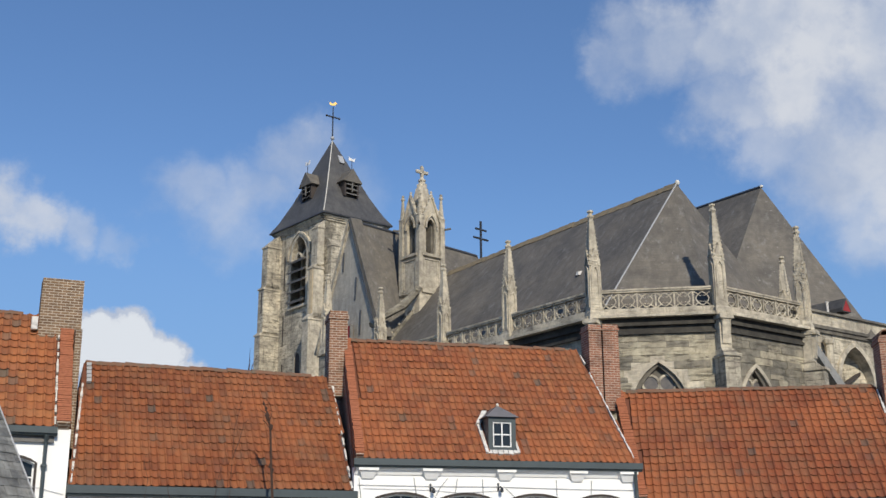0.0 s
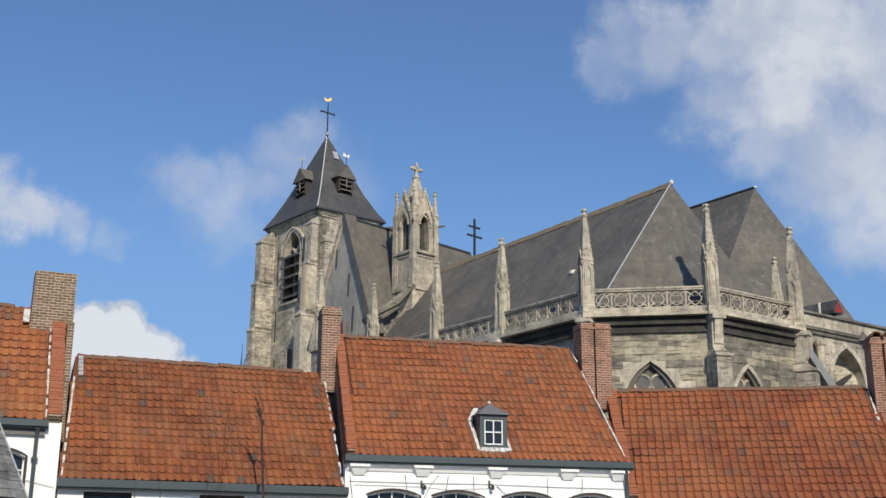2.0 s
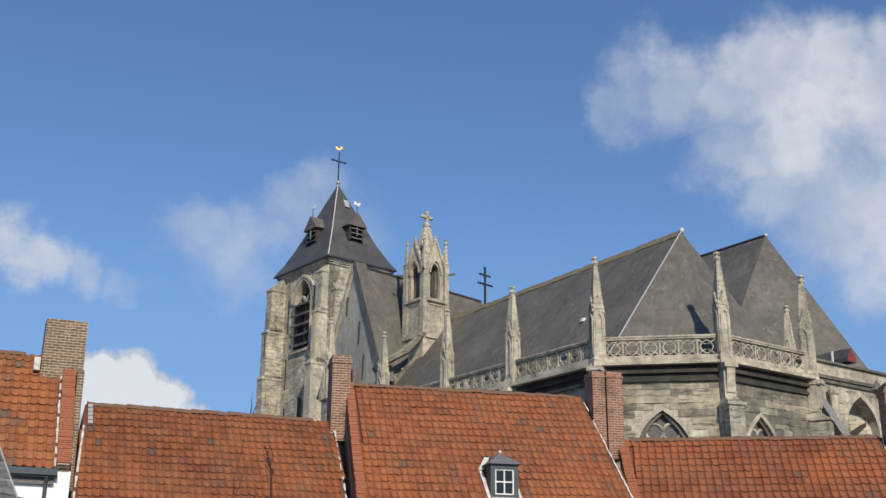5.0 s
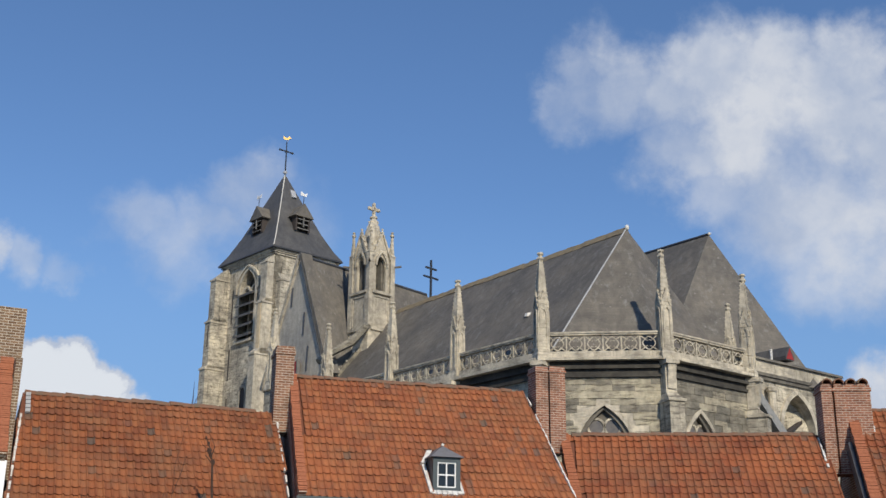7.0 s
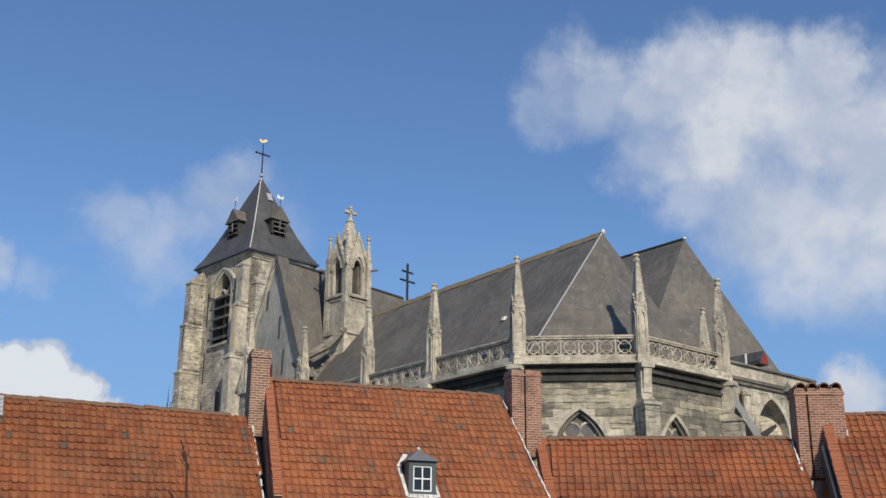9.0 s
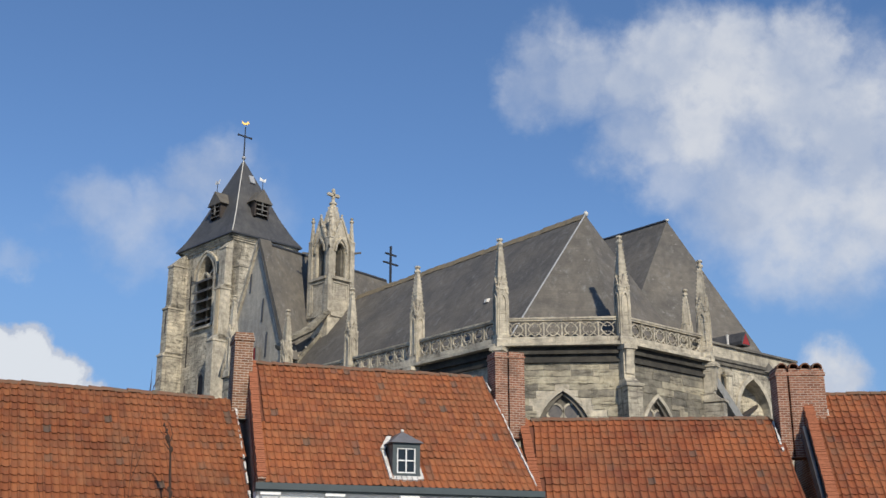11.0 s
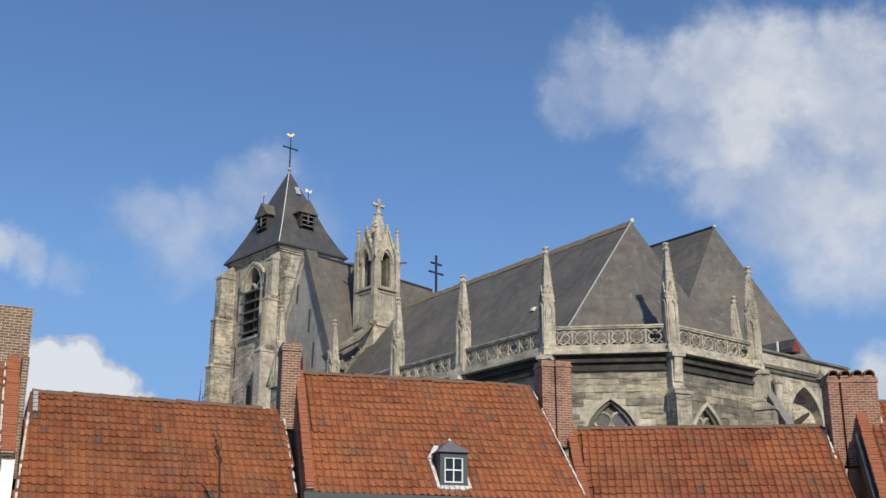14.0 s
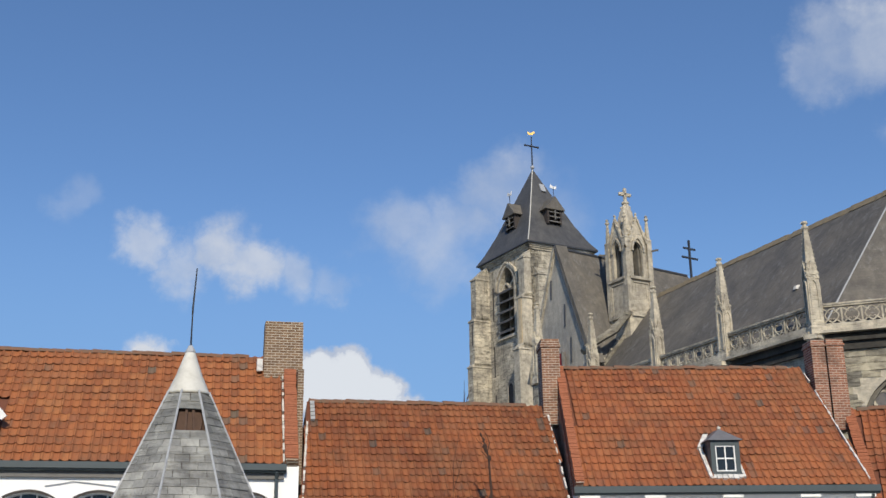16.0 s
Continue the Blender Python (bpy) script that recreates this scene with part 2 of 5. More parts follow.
BRICK_PALE = brick_material("buff_brick", (0.15, 0.095, 0.06), (0.25, 0.165, 0.10), (0.46, 0.41, 0.33))
BRICK_ROW = plain_material("orange_brick_coping", (0.36, 0.125, 0.06), 0.85, 0.6, 14.0)
STONE = stone_material("pale_sandstone", (0.61, 0.555, 0.45), (0.41, 0.375, 0.31), streak=0.55, erode=0.05)
STONE_BLOCK = stone_material("sandstone_block", (0.47, 0.43, 0.335), (0.34, 0.31, 0.245), random=True, streak=0.3, spread=(0.86, 1.1), erode=0.7)
STONE_GREY = stone_material("grey_sandstone_block", (0.30, 0.278, 0.23), (0.19, 0.178, 0.15), random=True, streak=0.45, spread=(0.85, 1.12), erode=0.6)
STONE_WALL = stone_material("coursed_sandstone", (0.60, 0.55, 0.455), (0.37, 0.345, 0.295), (0.75, 0.30, 0.014), streak=0.9, erode=0.75)
# dark stone; on window jambs and inside the turret its darkness stands for shade
STONE_DARK = stone_material("dark_sandstone", (0.20, 0.185, 0.155), (0.12, 0.112, 0.10), streak=0.6)
# near-black stone: soot plus the gallery overhang's shade, both put into the colour
SOOT_SHADE = stone_material("soot_and_shade_stone", (0.085, 0.08, 0.07), (0.05, 0.047, 0.043), streak=0.5)
SLATE = slate_material("church_slate", (0.112, 0.103, 0.090), stain=0.5)
# gable copy of the slate, three times paler: sunlight is painted into it
SLATE_GABLE = slate_material("sunlit_gable_slate", (0.33, 0.31, 0.27), stain=0.3)
SLATE_TOWER = slate_material("tower_slate", (0.072, 0.072, 0.074), stain=0.15)
SLATE_PIECE = stone_material("spire_slate", (0.40, 0.405, 0.40), (0.24, 0.245, 0.24), random=True, streak=0.4, spread=(0.66, 1.2), erode=0.2)
IRON = plain_material("dark_iron", (0.03, 0.035, 0.045), 0.55, 0.3)
GOLD = plain_material("gilt_copper", (0.80, 0.52, 0.16), 0.35, 0.2, metal=0.7)
GLASS = glass_material()
DUSTY = plain_material("dusty_leaded_glass", (0.15, 0.135, 0.12), 0.35, 0.7, 5.0, alt=(0.05, 0.055, 0.065))
WHITE_PAINT = plain_material("white_window_paint", (0.78, 0.78, 0.76), 0.6, 0.15)
DARK_WOOD = plain_material("dark_timber", (0.055, 0.045, 0.04), 0.8, 0.4)
LOUVRE = plain_material("grey_louvre_wood", (0.17, 0.165, 0.155), 0.8, 0.5)
BROWN_WOOD = plain_material("bare_brown_board", (0.09, 0.052, 0.034), 0.85, 0.5, 10.0)
RED_PAINT = plain_material("red_painted_board", (0.30, 0.03, 0.03), 0.7, 0.3)
TWIG = plain_material("dry_brown_stem", (0.06, 0.034, 0.024), 0.9, 0.4, 20.0)
GROUND = plain_material("cobble_grey_ground", (0.20, 0.19, 0.17), 0.9, 0.6, 1.5)


# ---------------- mesh tools ----------------
def mesh_of(name, bm, mat, smooth=False):
    me = bpy.data.meshes.new(name)
    bmesh.ops.recalc_face_normals(bm, faces=bm.faces)
    bm.to_mesh(me)
    bm.free()
    me.materials.append(mat)
    if smooth:
        for p in me.polygons:
            p.use_smooth = True
    return me


def part(name, bm, mat, parent=None, label="", m=None, smooth=False):
    ob = new(name, mesh_of(name, bm, mat, smooth) if isinstance(bm, bmesh.types.BMesh) else bm)
    if parent is not None:
        ob.parent = parent
    if m is not None:
        ob.matrix_basis = m
    return tagged(ob, label)


def thing(name, m, label, category, group="", kind=""):
    ob = new(name)
    ob.empty_display_size = 0.2
    ob.matrix_basis = m
    return tagged(ob, label, category, group, kind)


def box(bm, lo, hi, m=None, taper=1.0):
    """A box between two corners; taper narrows its top about its middle."""
    cx, cy = (lo[0] + hi[0]) / 2, (lo[1] + hi[1]) / 2
    vs = []
    for z, k in ((lo[2], 1.0), (hi[2], taper)):
        for x, y in ((lo[0], lo[1]), (hi[0], lo[1]), (hi[0], hi[1]), (lo[0], hi[1])):
            v = Vector((cx + (x - cx) * k, cy + (y - cy) * k, z))
            vs.append(bm.verts.new(m @ v if m else v))
    for f in ((3, 2, 1, 0), (4, 5, 6, 7), (0, 1, 5, 4), (1, 2, 6, 5), (2, 3, 7, 6), (3, 0, 4, 7)):
        bm.faces.new([vs[i] for i in f])
    return bm


def prism(bm, base, top):
    """Joins two rings of equally many points with sides and caps; a one-point top makes a pyramid."""
    a = [bm.verts.new(p) for p in base]
    if len(top) == 1:
        t = bm.verts.new(top[0])
        for i in range(len(a)):
            bm.faces.new((a[i], a[(i + 1) % len(a)], t))
        bm.faces.new(a[::-1])
        return bm
    b = [bm.verts.new(p) for p in top]
    for i in range(len(a)):
        j = (i + 1) % len(a)
        bm.faces.new((a[i], a[j], b[j], b[i]))
    bm.faces.new(a[::-1])
    bm.faces.new(b)
    return bm


def ring(x, y, z, r, n, turn=0.0):
    return [(x + r * math.cos(turn + 2 * math.pi * i / n), y + r * math.sin(turn + 2 * math.pi * i / n), z) for i in range(n)]


def lathe(bm, x, y, profile, n=8, turn=0.0):
    """Stacks rings of (radius, height)."""
    rings = [[bm.verts.new(p) for p in ring(x, y, z, max(r, 0.004), n, turn)] for r, z in profile]
    for a, b in zip(rings, rings[1:]):
        for i in range(n):
            j = (i + 1) % n
            bm.faces.new((a[i], a[j], b[j], b[i]))
    bm.faces.new(rings[0][::-1])
    bm.faces.new(rings[-1])
    return bm


def bar(bm, a, b, w, d=None):
    """A square bar from a to b."""
    a, b = Vector(a), Vector(b)
    q = (b - a).to_track_quat("Z", "Y").to_matrix().to_4x4()
    d = d or w
    return box(bm, (-w / 2, -d / 2, 0), (w / 2, d / 2, (b - a).length), Matrix.Translation(a) @ q)


def tube(bm, points, r, n=6):
    """A thin round rod along points."""
    pts = [Vector(p) for p in points]
    rings = []
    for i, p in enumerate(pts):
        d = (pts[min(i + 1, len(pts) - 1)] - pts[max(i - 1, 0)]).normalized()
        q = d.to_track_quat("Z", "Y")
        rr = r[i] if isinstance(r, (list, tuple)) else r
        rings.append([bm.verts.new(p + q @ Vector((rr * math.cos(2 * math.pi * k / n), rr * math.sin(2 * math.pi * k / n), 0))) for k in range(n)])
    for a, b in zip(rings, rings[1:]):
        for i in range(n):
            bm.faces.new((a[i], a[(i + 1) % n], b[(i + 1) % n], b[i]))
    bm.faces.new(rings[0][::-1])
    bm.faces.new(rings[-1])
    return bm


def strip(bm, path, half, depth0, depth1, m=None):
    """A flat band along a 2D path (x, z), half its width to either side, between two depths (y)."""
    n = len(path)
    rows = []
    for i, (x, z) in enumerate(path):
        x0, z0 = path[max(i - 1, 0)]
        x1, z1 = path[min(i + 1, n - 1)]
        l = math.hypot(x1 - x0, z1 - z0) or 1
        nx, nz = -(z1 - z0) / l * half, (x1 - x0) / l * half
        row = [Vector((x + nx, depth0, z + nz)), Vector((x - nx, depth0, z - nz)), Vector((x - nx, depth1, z - nz)), Vector((x + nx, depth1, z + nz))]
        rows.append([bm.verts.new(m @ v if m else v) for v in row])
    for a, b in zip(rows, rows[1:]):
        for i in range(4):
            bm.faces.new((a[i], a[(i + 1) % 4], b[(i + 1) % 4], b[i]))
    bm.faces.new(rows[0][::-1])
    bm.faces.new(rows[-1])
    return bm


def pointed(w, h, n=7):
    """A pointed arch of half width w and rise h, as (x, z) from the left springing over the tip to the right one."""
    r = (w * w + h * h) / (2 * w)
    t = math.asin(min(1, h / r))
    left = [(-w + r - r * math.cos(t * i / n), r * math.sin(t * i / n)) for i in range(n + 1)]
    return left + [(-x, z) for x, z in left[-2::-1]]


def wall_with_hole(bm, x0, x1, z0, z1, y0, y1, hole):
    """A wall slab in x-z from depth y0 (front) to y1 with one hole, given as a closed outline (x, z), anticlockwise from its lower left."""
    outer = [(x0, z0), (x1, z0), (x1, z1), (x0, z1)]
    layers = []
    for y in (y0, y1):
        o = [bm.verts.new((x, y, z)) for x, z in outer]
        h = [bm.verts.new((x, y, z)) for x, z in hole]
        edges = [bm.edges.new((o[i], o[(i + 1) % 4])) for i in range(4)] + [bm.edges.new((h[i], h[(i + 1) % len(h)])) for i in range(len(h))]
        bmesh.ops.triangle_fill(bm, edges=edges, use_beauty=True)
        layers.append((o, h))
    for i in range(4):
        j = (i + 1) % 4
        bm.faces.new((layers[0][0][i], layers[0][0][j], layers[1][0][j], layers[1][0][i]))
    for i in range(len(hole)):
        j = (i + 1) % len(hole)
        bm.faces.new((layers[0][1][i], layers[0][1][j], layers[1][1][j], layers[1][1][i]))
    return bm


# ---------------- ground ----------------
bm = bmesh.new()
bmesh.ops.create_grid(bm, x_segments=8, y_segments=8, size=2000)
tagged(part("ground", bm, GROUND), "grey cobbled courtyard ground", "ground", kind="structure")


# ---------------- brick row houses ----------------
SLOPE = radians(50)
CS, SN = math.cos(SLOPE), math.sin(SLOPE)


def tile_shape(w, length):
    """One pantile: a trough with a roll at its right edge; x across, y up the slope."""
    prof = [(-0.50, 0.030), (-0.34, 0.010), (-0.05, 0.0), (0.22, 0.010), (0.38, 0.040), (0.52, 0.034)]
    top, low = [], []
    for x, h in prof:
        top.append((x * w, -0.05, h * 1.25 + 0.024))
        low.append((x * w, length - 0.05, h * 1.25 - 0.012))
    under = [(x, y + 0.004, z - 0.015) for x, y, z in top]
    verts = top + low + under
    n = len(prof)
    faces = [(i, i + 1, n + i + 1, n + i) for i in range(n - 1)] + [(2 * n + i, 2 * n + i + 1, i + 1, i) for i in range(n - 1)]
    return verts, faces


class House:
    """A row house: local x along the front, y away from the street, z up. Roof places are (s along, r up the slope, h off it)."""

    def __init__(self, label, al, q, eave, run, left, right, label_group="row houses"):
        a = radians(al)
        self.ob = thing("row_house", pose(math.sin(a) * q, math.cos(a) * q, 0, 0, 0, -al), label, "house", label_group)
        self.eave, self.run, self.left, self.right = eave, run, left, right      # left, right: s at the eave and at the ridge

    def at(self, s, r, h=0.0):
        return Vector((s, r * CS - h * SN, self.eave + r * SN + h * CS))

    def edge(self, side, r):
        a, b = side
        return a + (b - a) * r / self.run

    def slab(self, bm, s_low, s_high, h0, h1, r0=0.0, r1=None):
        """A strip up the slope, with (s from, s to) at r0 and at r1."""
        r1 = self.run if r1 is None else r1
        base = [self.at(s_low[0], r0, h0), self.at(s_low[1], r0, h0), self.at(s_low[1], r0, h1), self.at(s_low[0], r0, h1)]
        top = [self.at(s_high[0], r1, h0), self.at(s_high[1], r1, h0), self.at(s_high[1], r1, h1), self.at(s_high[0], r1, h1)]
        return prism(bm, base, top)

    def shell(self, windows=(), wall=None):
        """Front wall with its openings, gables, roof deck on both slopes, back wall."""
        (le, lr), (re, rr) = self.left, self.right
        depth = 2 * self.run * CS
        bm = bmesh.new()
        outer = [(le, 0), (re, 0), (re, self.eave - 0.06), (le, self.eave - 0.06)]
        loops = []
        for y in (0.0, 0.32):
            o = [bm.verts.new((x, y, z)) for x, z in outer]
            edges = [bm.edges.new((o[i], o[(i + 1) % 4])) for i in range(4)]
            hs = []
            for hole in windows:
                h = [bm.verts.new((x, y, z)) for x, z in hole]
                edges += [bm.edges.new((h[i], h[(i + 1) % len(h)])) for i in range(len(h))]
                hs.append(h)
            bmesh.ops.triangle_fill(bm, edges=edges, use_beauty=True)
            loops.append((o, hs))
        for a, b in [(loops[0][0], loops[1][0]), *zip(loops[0][1], loops[1][1])]:
            for i in range(len(a)):
                j = (i + 1) % len(a)
                bm.faces.new((a[i], a[j], b[j], b[i]))
        part("front_wall", bm, wall or PLASTER, self.ob, "white limewashed front wall")
        bm = bmesh.new()
        box(bm, (le, depth - 0.3, 0), (re, depth, self.eave - 0.06))
        part("back_wall", bm, BRICK, self.ob)
        for s, sr in ((le, lr), (re - 0.25, rr - 0.25)):
            bm = bmesh.new()
            pts = [(s, 0.33, 0), (s, depth - 0.31, 0), (s, depth - 0.31, self.eave - 0.1), (sr, depth / 2, self.eave + self.run * SN - 0.16), (s, 0.33, self.eave - 0.1)]
            prism(bm, pts, [(x + 0.25, y, z) for x, y, z in pts])
            part("gable_wall", bm, BRICK, self.ob)
        bm = bmesh.new()
        self.slab(bm, (le, re), (lr, rr), -0.14, -0.015)
        part("roof_deck", bm, DECK, self.ob)
        bm = bmesh.new()
        flip = Matrix.Translation((0, depth, 0)) @ Matrix.Diagonal((1, -1, 1, 1))
        self.slab(bm, (le, re), (lr, rr), -0.14, 0.03, 0.0, self.run - 0.05)
        bm.transform(flip)
        part("rear_roof", bm, RIDGE, self.ob)

    def gutter(self, high=0.25, reach=0.26, extra=0.0):
        (le, _), (re, _) = self.left, self.right
        bm = bmesh.new()
        z = self.eave - 0.04
        prof = [(-reach, z), (-reach, z - high * 0.75), (-reach + 0.05, z - high * 0.8), (-reach + 0.07, z - high), (-0.004, z - high), (-0.004, z)]
        prism(bm, [(le - 0.05, y, zz) for y, zz in prof], [(re + 0.05 + extra, y, zz) for y, zz in prof])
        part("gutter", bm, GUTTER, self.ob, "slate-blue painted box gutter")

    def ridge(self, s0, s1, step=0.34):
        y, z = self.run * CS, self.eave + self.run * SN
        bm = bmesh.new()
        n = 6
        for e, (x, r) in enumerate(((-0.02, 0.12), (step - 0.01, 0.105))):
            for i in range(n + 1):
                a = math.pi * i / n
                bm.verts.new((x, -r * 1.05 * math.cos(a), r * math.sin(a)))
        bm.verts.ensure_lookup_table()
        v = bm.verts
        for i in range(n):
            bm.faces.new((v[i], v[i + 1], v[n + 2 + i], v[n + 1 + i]))
        bm.faces.new([v[i] for i in range(n + 1)])
        bm.faces.new([v[n + 1 + i] for i in range(n + 1)][::-1])
        me = mesh_of("ridge_tile", bm, RIDGE)
        k = int((s1 - s0) / step)
        for i in range(k):
            part("ridge_tile", me, None, self.ob, m=pose(s0 + i * step, y, z - 0.045 + random.uniform(-0.012, 0.012), random.uniform(-4, 4), random.uniform(-2, 2), random.uniform(-2, 2)))

    def parapet(self, s_low, s_high, width=0.3, rise=0.24, r1=None, mat=None):
        """A verge wall up the slope with a coping of bricks on edge."""
        r1 = self.run - 0.1 if r1 is None else r1
        bm = bmesh.new()
        self.slab(bm, (s_low, s_low + width), (s_high, s_high + width), -0.35, rise, -0.06, r1)
        wall = part("parapet", bm, mat or BRICK, self.ob, "brick verge parapet")
        bm = bmesh.new()
        r, d = 0.0, 0.068
        while r < r1 - d:
            s = s_low + (s_high - s_low) * r / r1
            up = rise + 0.035 + random.uniform(-0.008, 0.008)
            j = random.uniform(-0.012, 0.012)
            b = [self.at(s - 0.015 + j, r, rise - 0.01), self.at(s + width + 0.015 + j, r, rise - 0.01), self.at(s + width + 0.015 + j, r + d * 0.86, rise - 0.01), self.at(s - 0.015 + j, r + d * 0.86, rise - 0.01)]
            t = [self.at(s - 0.015 + j, r, up), self.at(s + width + 0.015 + j, r, up), self.at(s + width + 0.015 + j, r + d * 0.86, up), self.at(s - 0.015 + j, r + d * 0.86, up)]
            prism(bm, b, t)
            r += d
        tagged(part("coping_bricks", bm, BRICK_ROW, wall, "orange bricks laid on edge"), kind="stuff")

    def flashing(self, s_low, s_high, r0, r1, width=0.07, h=0.075, mat=None):
        """A ragged mortar fillet up the slope."""
        bm = bmesh.new()
        n = max(2, int((r1 - r0) / 0.13))
        for i in range(n):
            a, b = i / n, (i + 1) / n
            w = width * random.uniform(0.5, 1.3)
            if random.random() < 0.22:
                continue
            sa, sb = s_low + (s_high - s_low) * a, s_low + (s_high - s_low) * b
            self.slab(bm, (sa - w / 2, sa + w / 2), (sb - w / 2, sb + w / 2), 0.0, h * random.uniform(0.8, 1.2), r0 + (r1 - r0) * a, r0 + (r1 - r0) * b)
        tagged(part("mortar_flashing", bm, mat or FLASH, self.ob), "white mortar flashing", kind="stuff")

    def tiles(self, col, gauge, pad=(0.0, 0.0), own=None, holes=(), mats=None):
        """Pantiles over the front slope; the columns within own = (s from, s to) are pieces of their own."""
        verts, faces = tile_shape(col, gauge * 1.22)
        me = bpy.data.meshes.new("roof_tile")
        me.from_pydata(verts, [], faces)
        me.materials.append(mats[0] if mats else TILE)
        for p in me.polygons:
            p.use_smooth = False
        base = np.array(verts)
        all_v, all_f = [], []
        rows = int(self.run / gauge)
        gauge = self.run / rows
        lo, hi = min(self.left) + pad[0], max(self.right) - pad[1]
        count = 0
        for j in range(rows):
            r = j * gauge
            for i in range(int((hi - lo) / col) + 1):
                s = lo + (i + 0.5) * col
                if s < self.edge(self.left, r) + pad[0] + col * 0.3 or s > self.edge(self.right, r) - pad[1] - col * 0.3:
                    continue
                if any(a < s < b and c < r < d for a, b, c, d in holes):
                    continue
                sag = 0.012 * math.sin(s * 1.7 + j * 0.5) + random.uniform(-0.006, 0.006)
                p = self.at(s + random.uniform(-0.006, 0.006), r + random.uniform(-0.012, 0.012), 0.012 + sag)
                m = Matrix.Translation(p) @ Matrix.Rotation(SLOPE, 4, "X") @ Matrix.Rotation(random.uniform(-0.02, 0.02), 4, "Z") @ Matrix.Rotation(random.uniform(-0.015, 0.03), 4, "X")
                if own and own[0] < s < own[1] and count < 300:
                    part("roof_tile", me, None, self.ob, m=m)
                    count += 1
                else:
                    a = np.array(m)
                    k = len(all_v) * len(base)
                    all_v.append(base @ a[:3, :3].T + a[:3, 3])
                    all_f += [tuple(v + k for v in f) for f in faces]
        field = bpy.data.meshes.new("roof_tiles")
        field.from_pydata(np.concatenate(all_v).tolist(), [], all_f)
        field.materials.append(mats[1] if mats else TILE_JOINED)
        tagged(part("roof_tiles", field, None, self.ob, "weathered orange-red clay pantiles"), kind="stuff")


def chimney(house, lo, hi, mat, label, cap=0.08, taper=1.0, cap_mat=None):
    bm = bmesh.new()
    box(bm, lo, hi, taper=taper)
    if cap > 0.02:
        box(bm, (lo[0] - 0.03, lo[1] - 0.03, hi[2] - cap - 0.12), (hi[0] + 0.03, hi[1] + 0.03, hi[2] - 0.12))
    return part("chimney", bm, mat, house.ob, label)


def arched_hole(x0, x1, z0, crown, rise=0.16):
    n, pts = 8, [(x0, z0), (x1, z0)]
    for i in range(n + 1):
        t = i / n
        x = x1 + (x0 - x1) * t
        pts.append((x, crown - rise * (2 * t - 1) ** 2))
    return pts


def sash_window(house, x0, x1, z0, crown, cols=3, rise=0.16, frame=None):
    """Glazing set back in an arched opening."""
    frame = frame or WHITE_PAINT
    bm = bmesh.new()
    pts = arched_hole(x0, x1, z0, crown, rise)
    prism(bm, [(x, 0.20, z) for x, z in pts], [(x, 0.215, z) for x, z in pts])
    win = part("window", bm, GLASS, house.ob, "arched window with small white-framed panes")
    bm = bmesh.new()
    strip(bm, pts[1:] + pts[:2], 0.035, 0.15, 0.195)
    for i in range(1, cols):
        x = x0 + (x1 - x0) * i / cols
        box(bm, (x - 0.018, 0.165, z0), (x + 0.018, 0.195, crown - 0.03 - rise * (2 * i / cols - 1) ** 2))
    z = crown - 0.45
    while z > z0:
        box(bm, (x0 + 0.02, 0.168, z - 0.016), (x1 - 0.02, 0.192, z + 0.016))
        z -= 0.36
    part("glazing_bars", bm, frame, win)
    bm = bmesh.new()
    strip(bm, arched_hole(x0 - 0.03, x1 + 0.03, z0, crown + 0.03, rise)[1:], 0.03, -0.012, 0.05)
    part("window_arch", bm, DARK_WOOD, win, "dark timber window head")


# the tallest house, with the buff chimney
h0 = House("tall white row house with orange pantile roof and buff brick chimney", -23, 28.0, 4.95, 4.15, (-10.5, -10.5), (2.36, 2.42))
wins0 = [(-6.0, -4.92), (-4.39, -3.31), (-2.81, -1.73), (-1.13, -0.05), (0.54, 1.62)]
h0.shell([arched_hole(a, b, 2.6, 4.22) for a, b in wins0])
for a, b in wins0:
    sash_window(h0, a, b, 2.6, 4.22)
h0.gutter(0.2, 0.24, -0.36)
bm = bmesh.new()
box(bm, (-10.5, -0.06, 4.60), (2.0, -0.004, 4.70))
box(bm, (-10.5, -0.10, 4.56), (2.0, -0.004, 4.60))
part("frieze", bm, LOUVRE, h0.ob, "grey painted frieze board")
h0.tiles(0.215, 0.262, (0, 0.33), (-4.2, -0.3), holes=((-5.9, -4.75, 0.55, 2.1),), mats=TILE_LICHEN)
h0.ridge(-10.4, 1.45)
h0.parapet(2.03, 2.09, 0.29, 0.16, 3.85, BRICK_PALE)
h0.flashing(1.99, 2.05, 0.0, 3.8, 0.05)
chimney(h0, (2.40, 1.5, 4.6), (2.56, 2.6, 7.6), BRICK_PALE, "buff brick pier under the chimney", 0.01)
chimney(h0, (1.52, 2.05, 6.9), (2.58, 2.75, 9.0), BRICK_PALE, "buff brick chimney stack", 0.01, 0.96)
bm = bmesh.new()
box(bm, (1.35, 2.0, 7.62), (1.5, 2.5, 7.95))
part("lead_soaker", bm, FLASH, h0.ob, "white mortar fillet beside the chimney")
bm = bmesh.new()
tube(bm, [(1.82, -0.2, 4.72), (1.82, -0.1, 4.55), (1.82, -0.08, 0.05)], 0.045, 8)
box(bm, (1.75, -0.15, 4.0), (1.89, -0.004, 4.05))
box(bm, (1.75, -0.15, 2.0), (1.89, -0.004, 2.05))
part("downpipe", bm, GUTTER, h0.ob, "slate-blue downpipe")

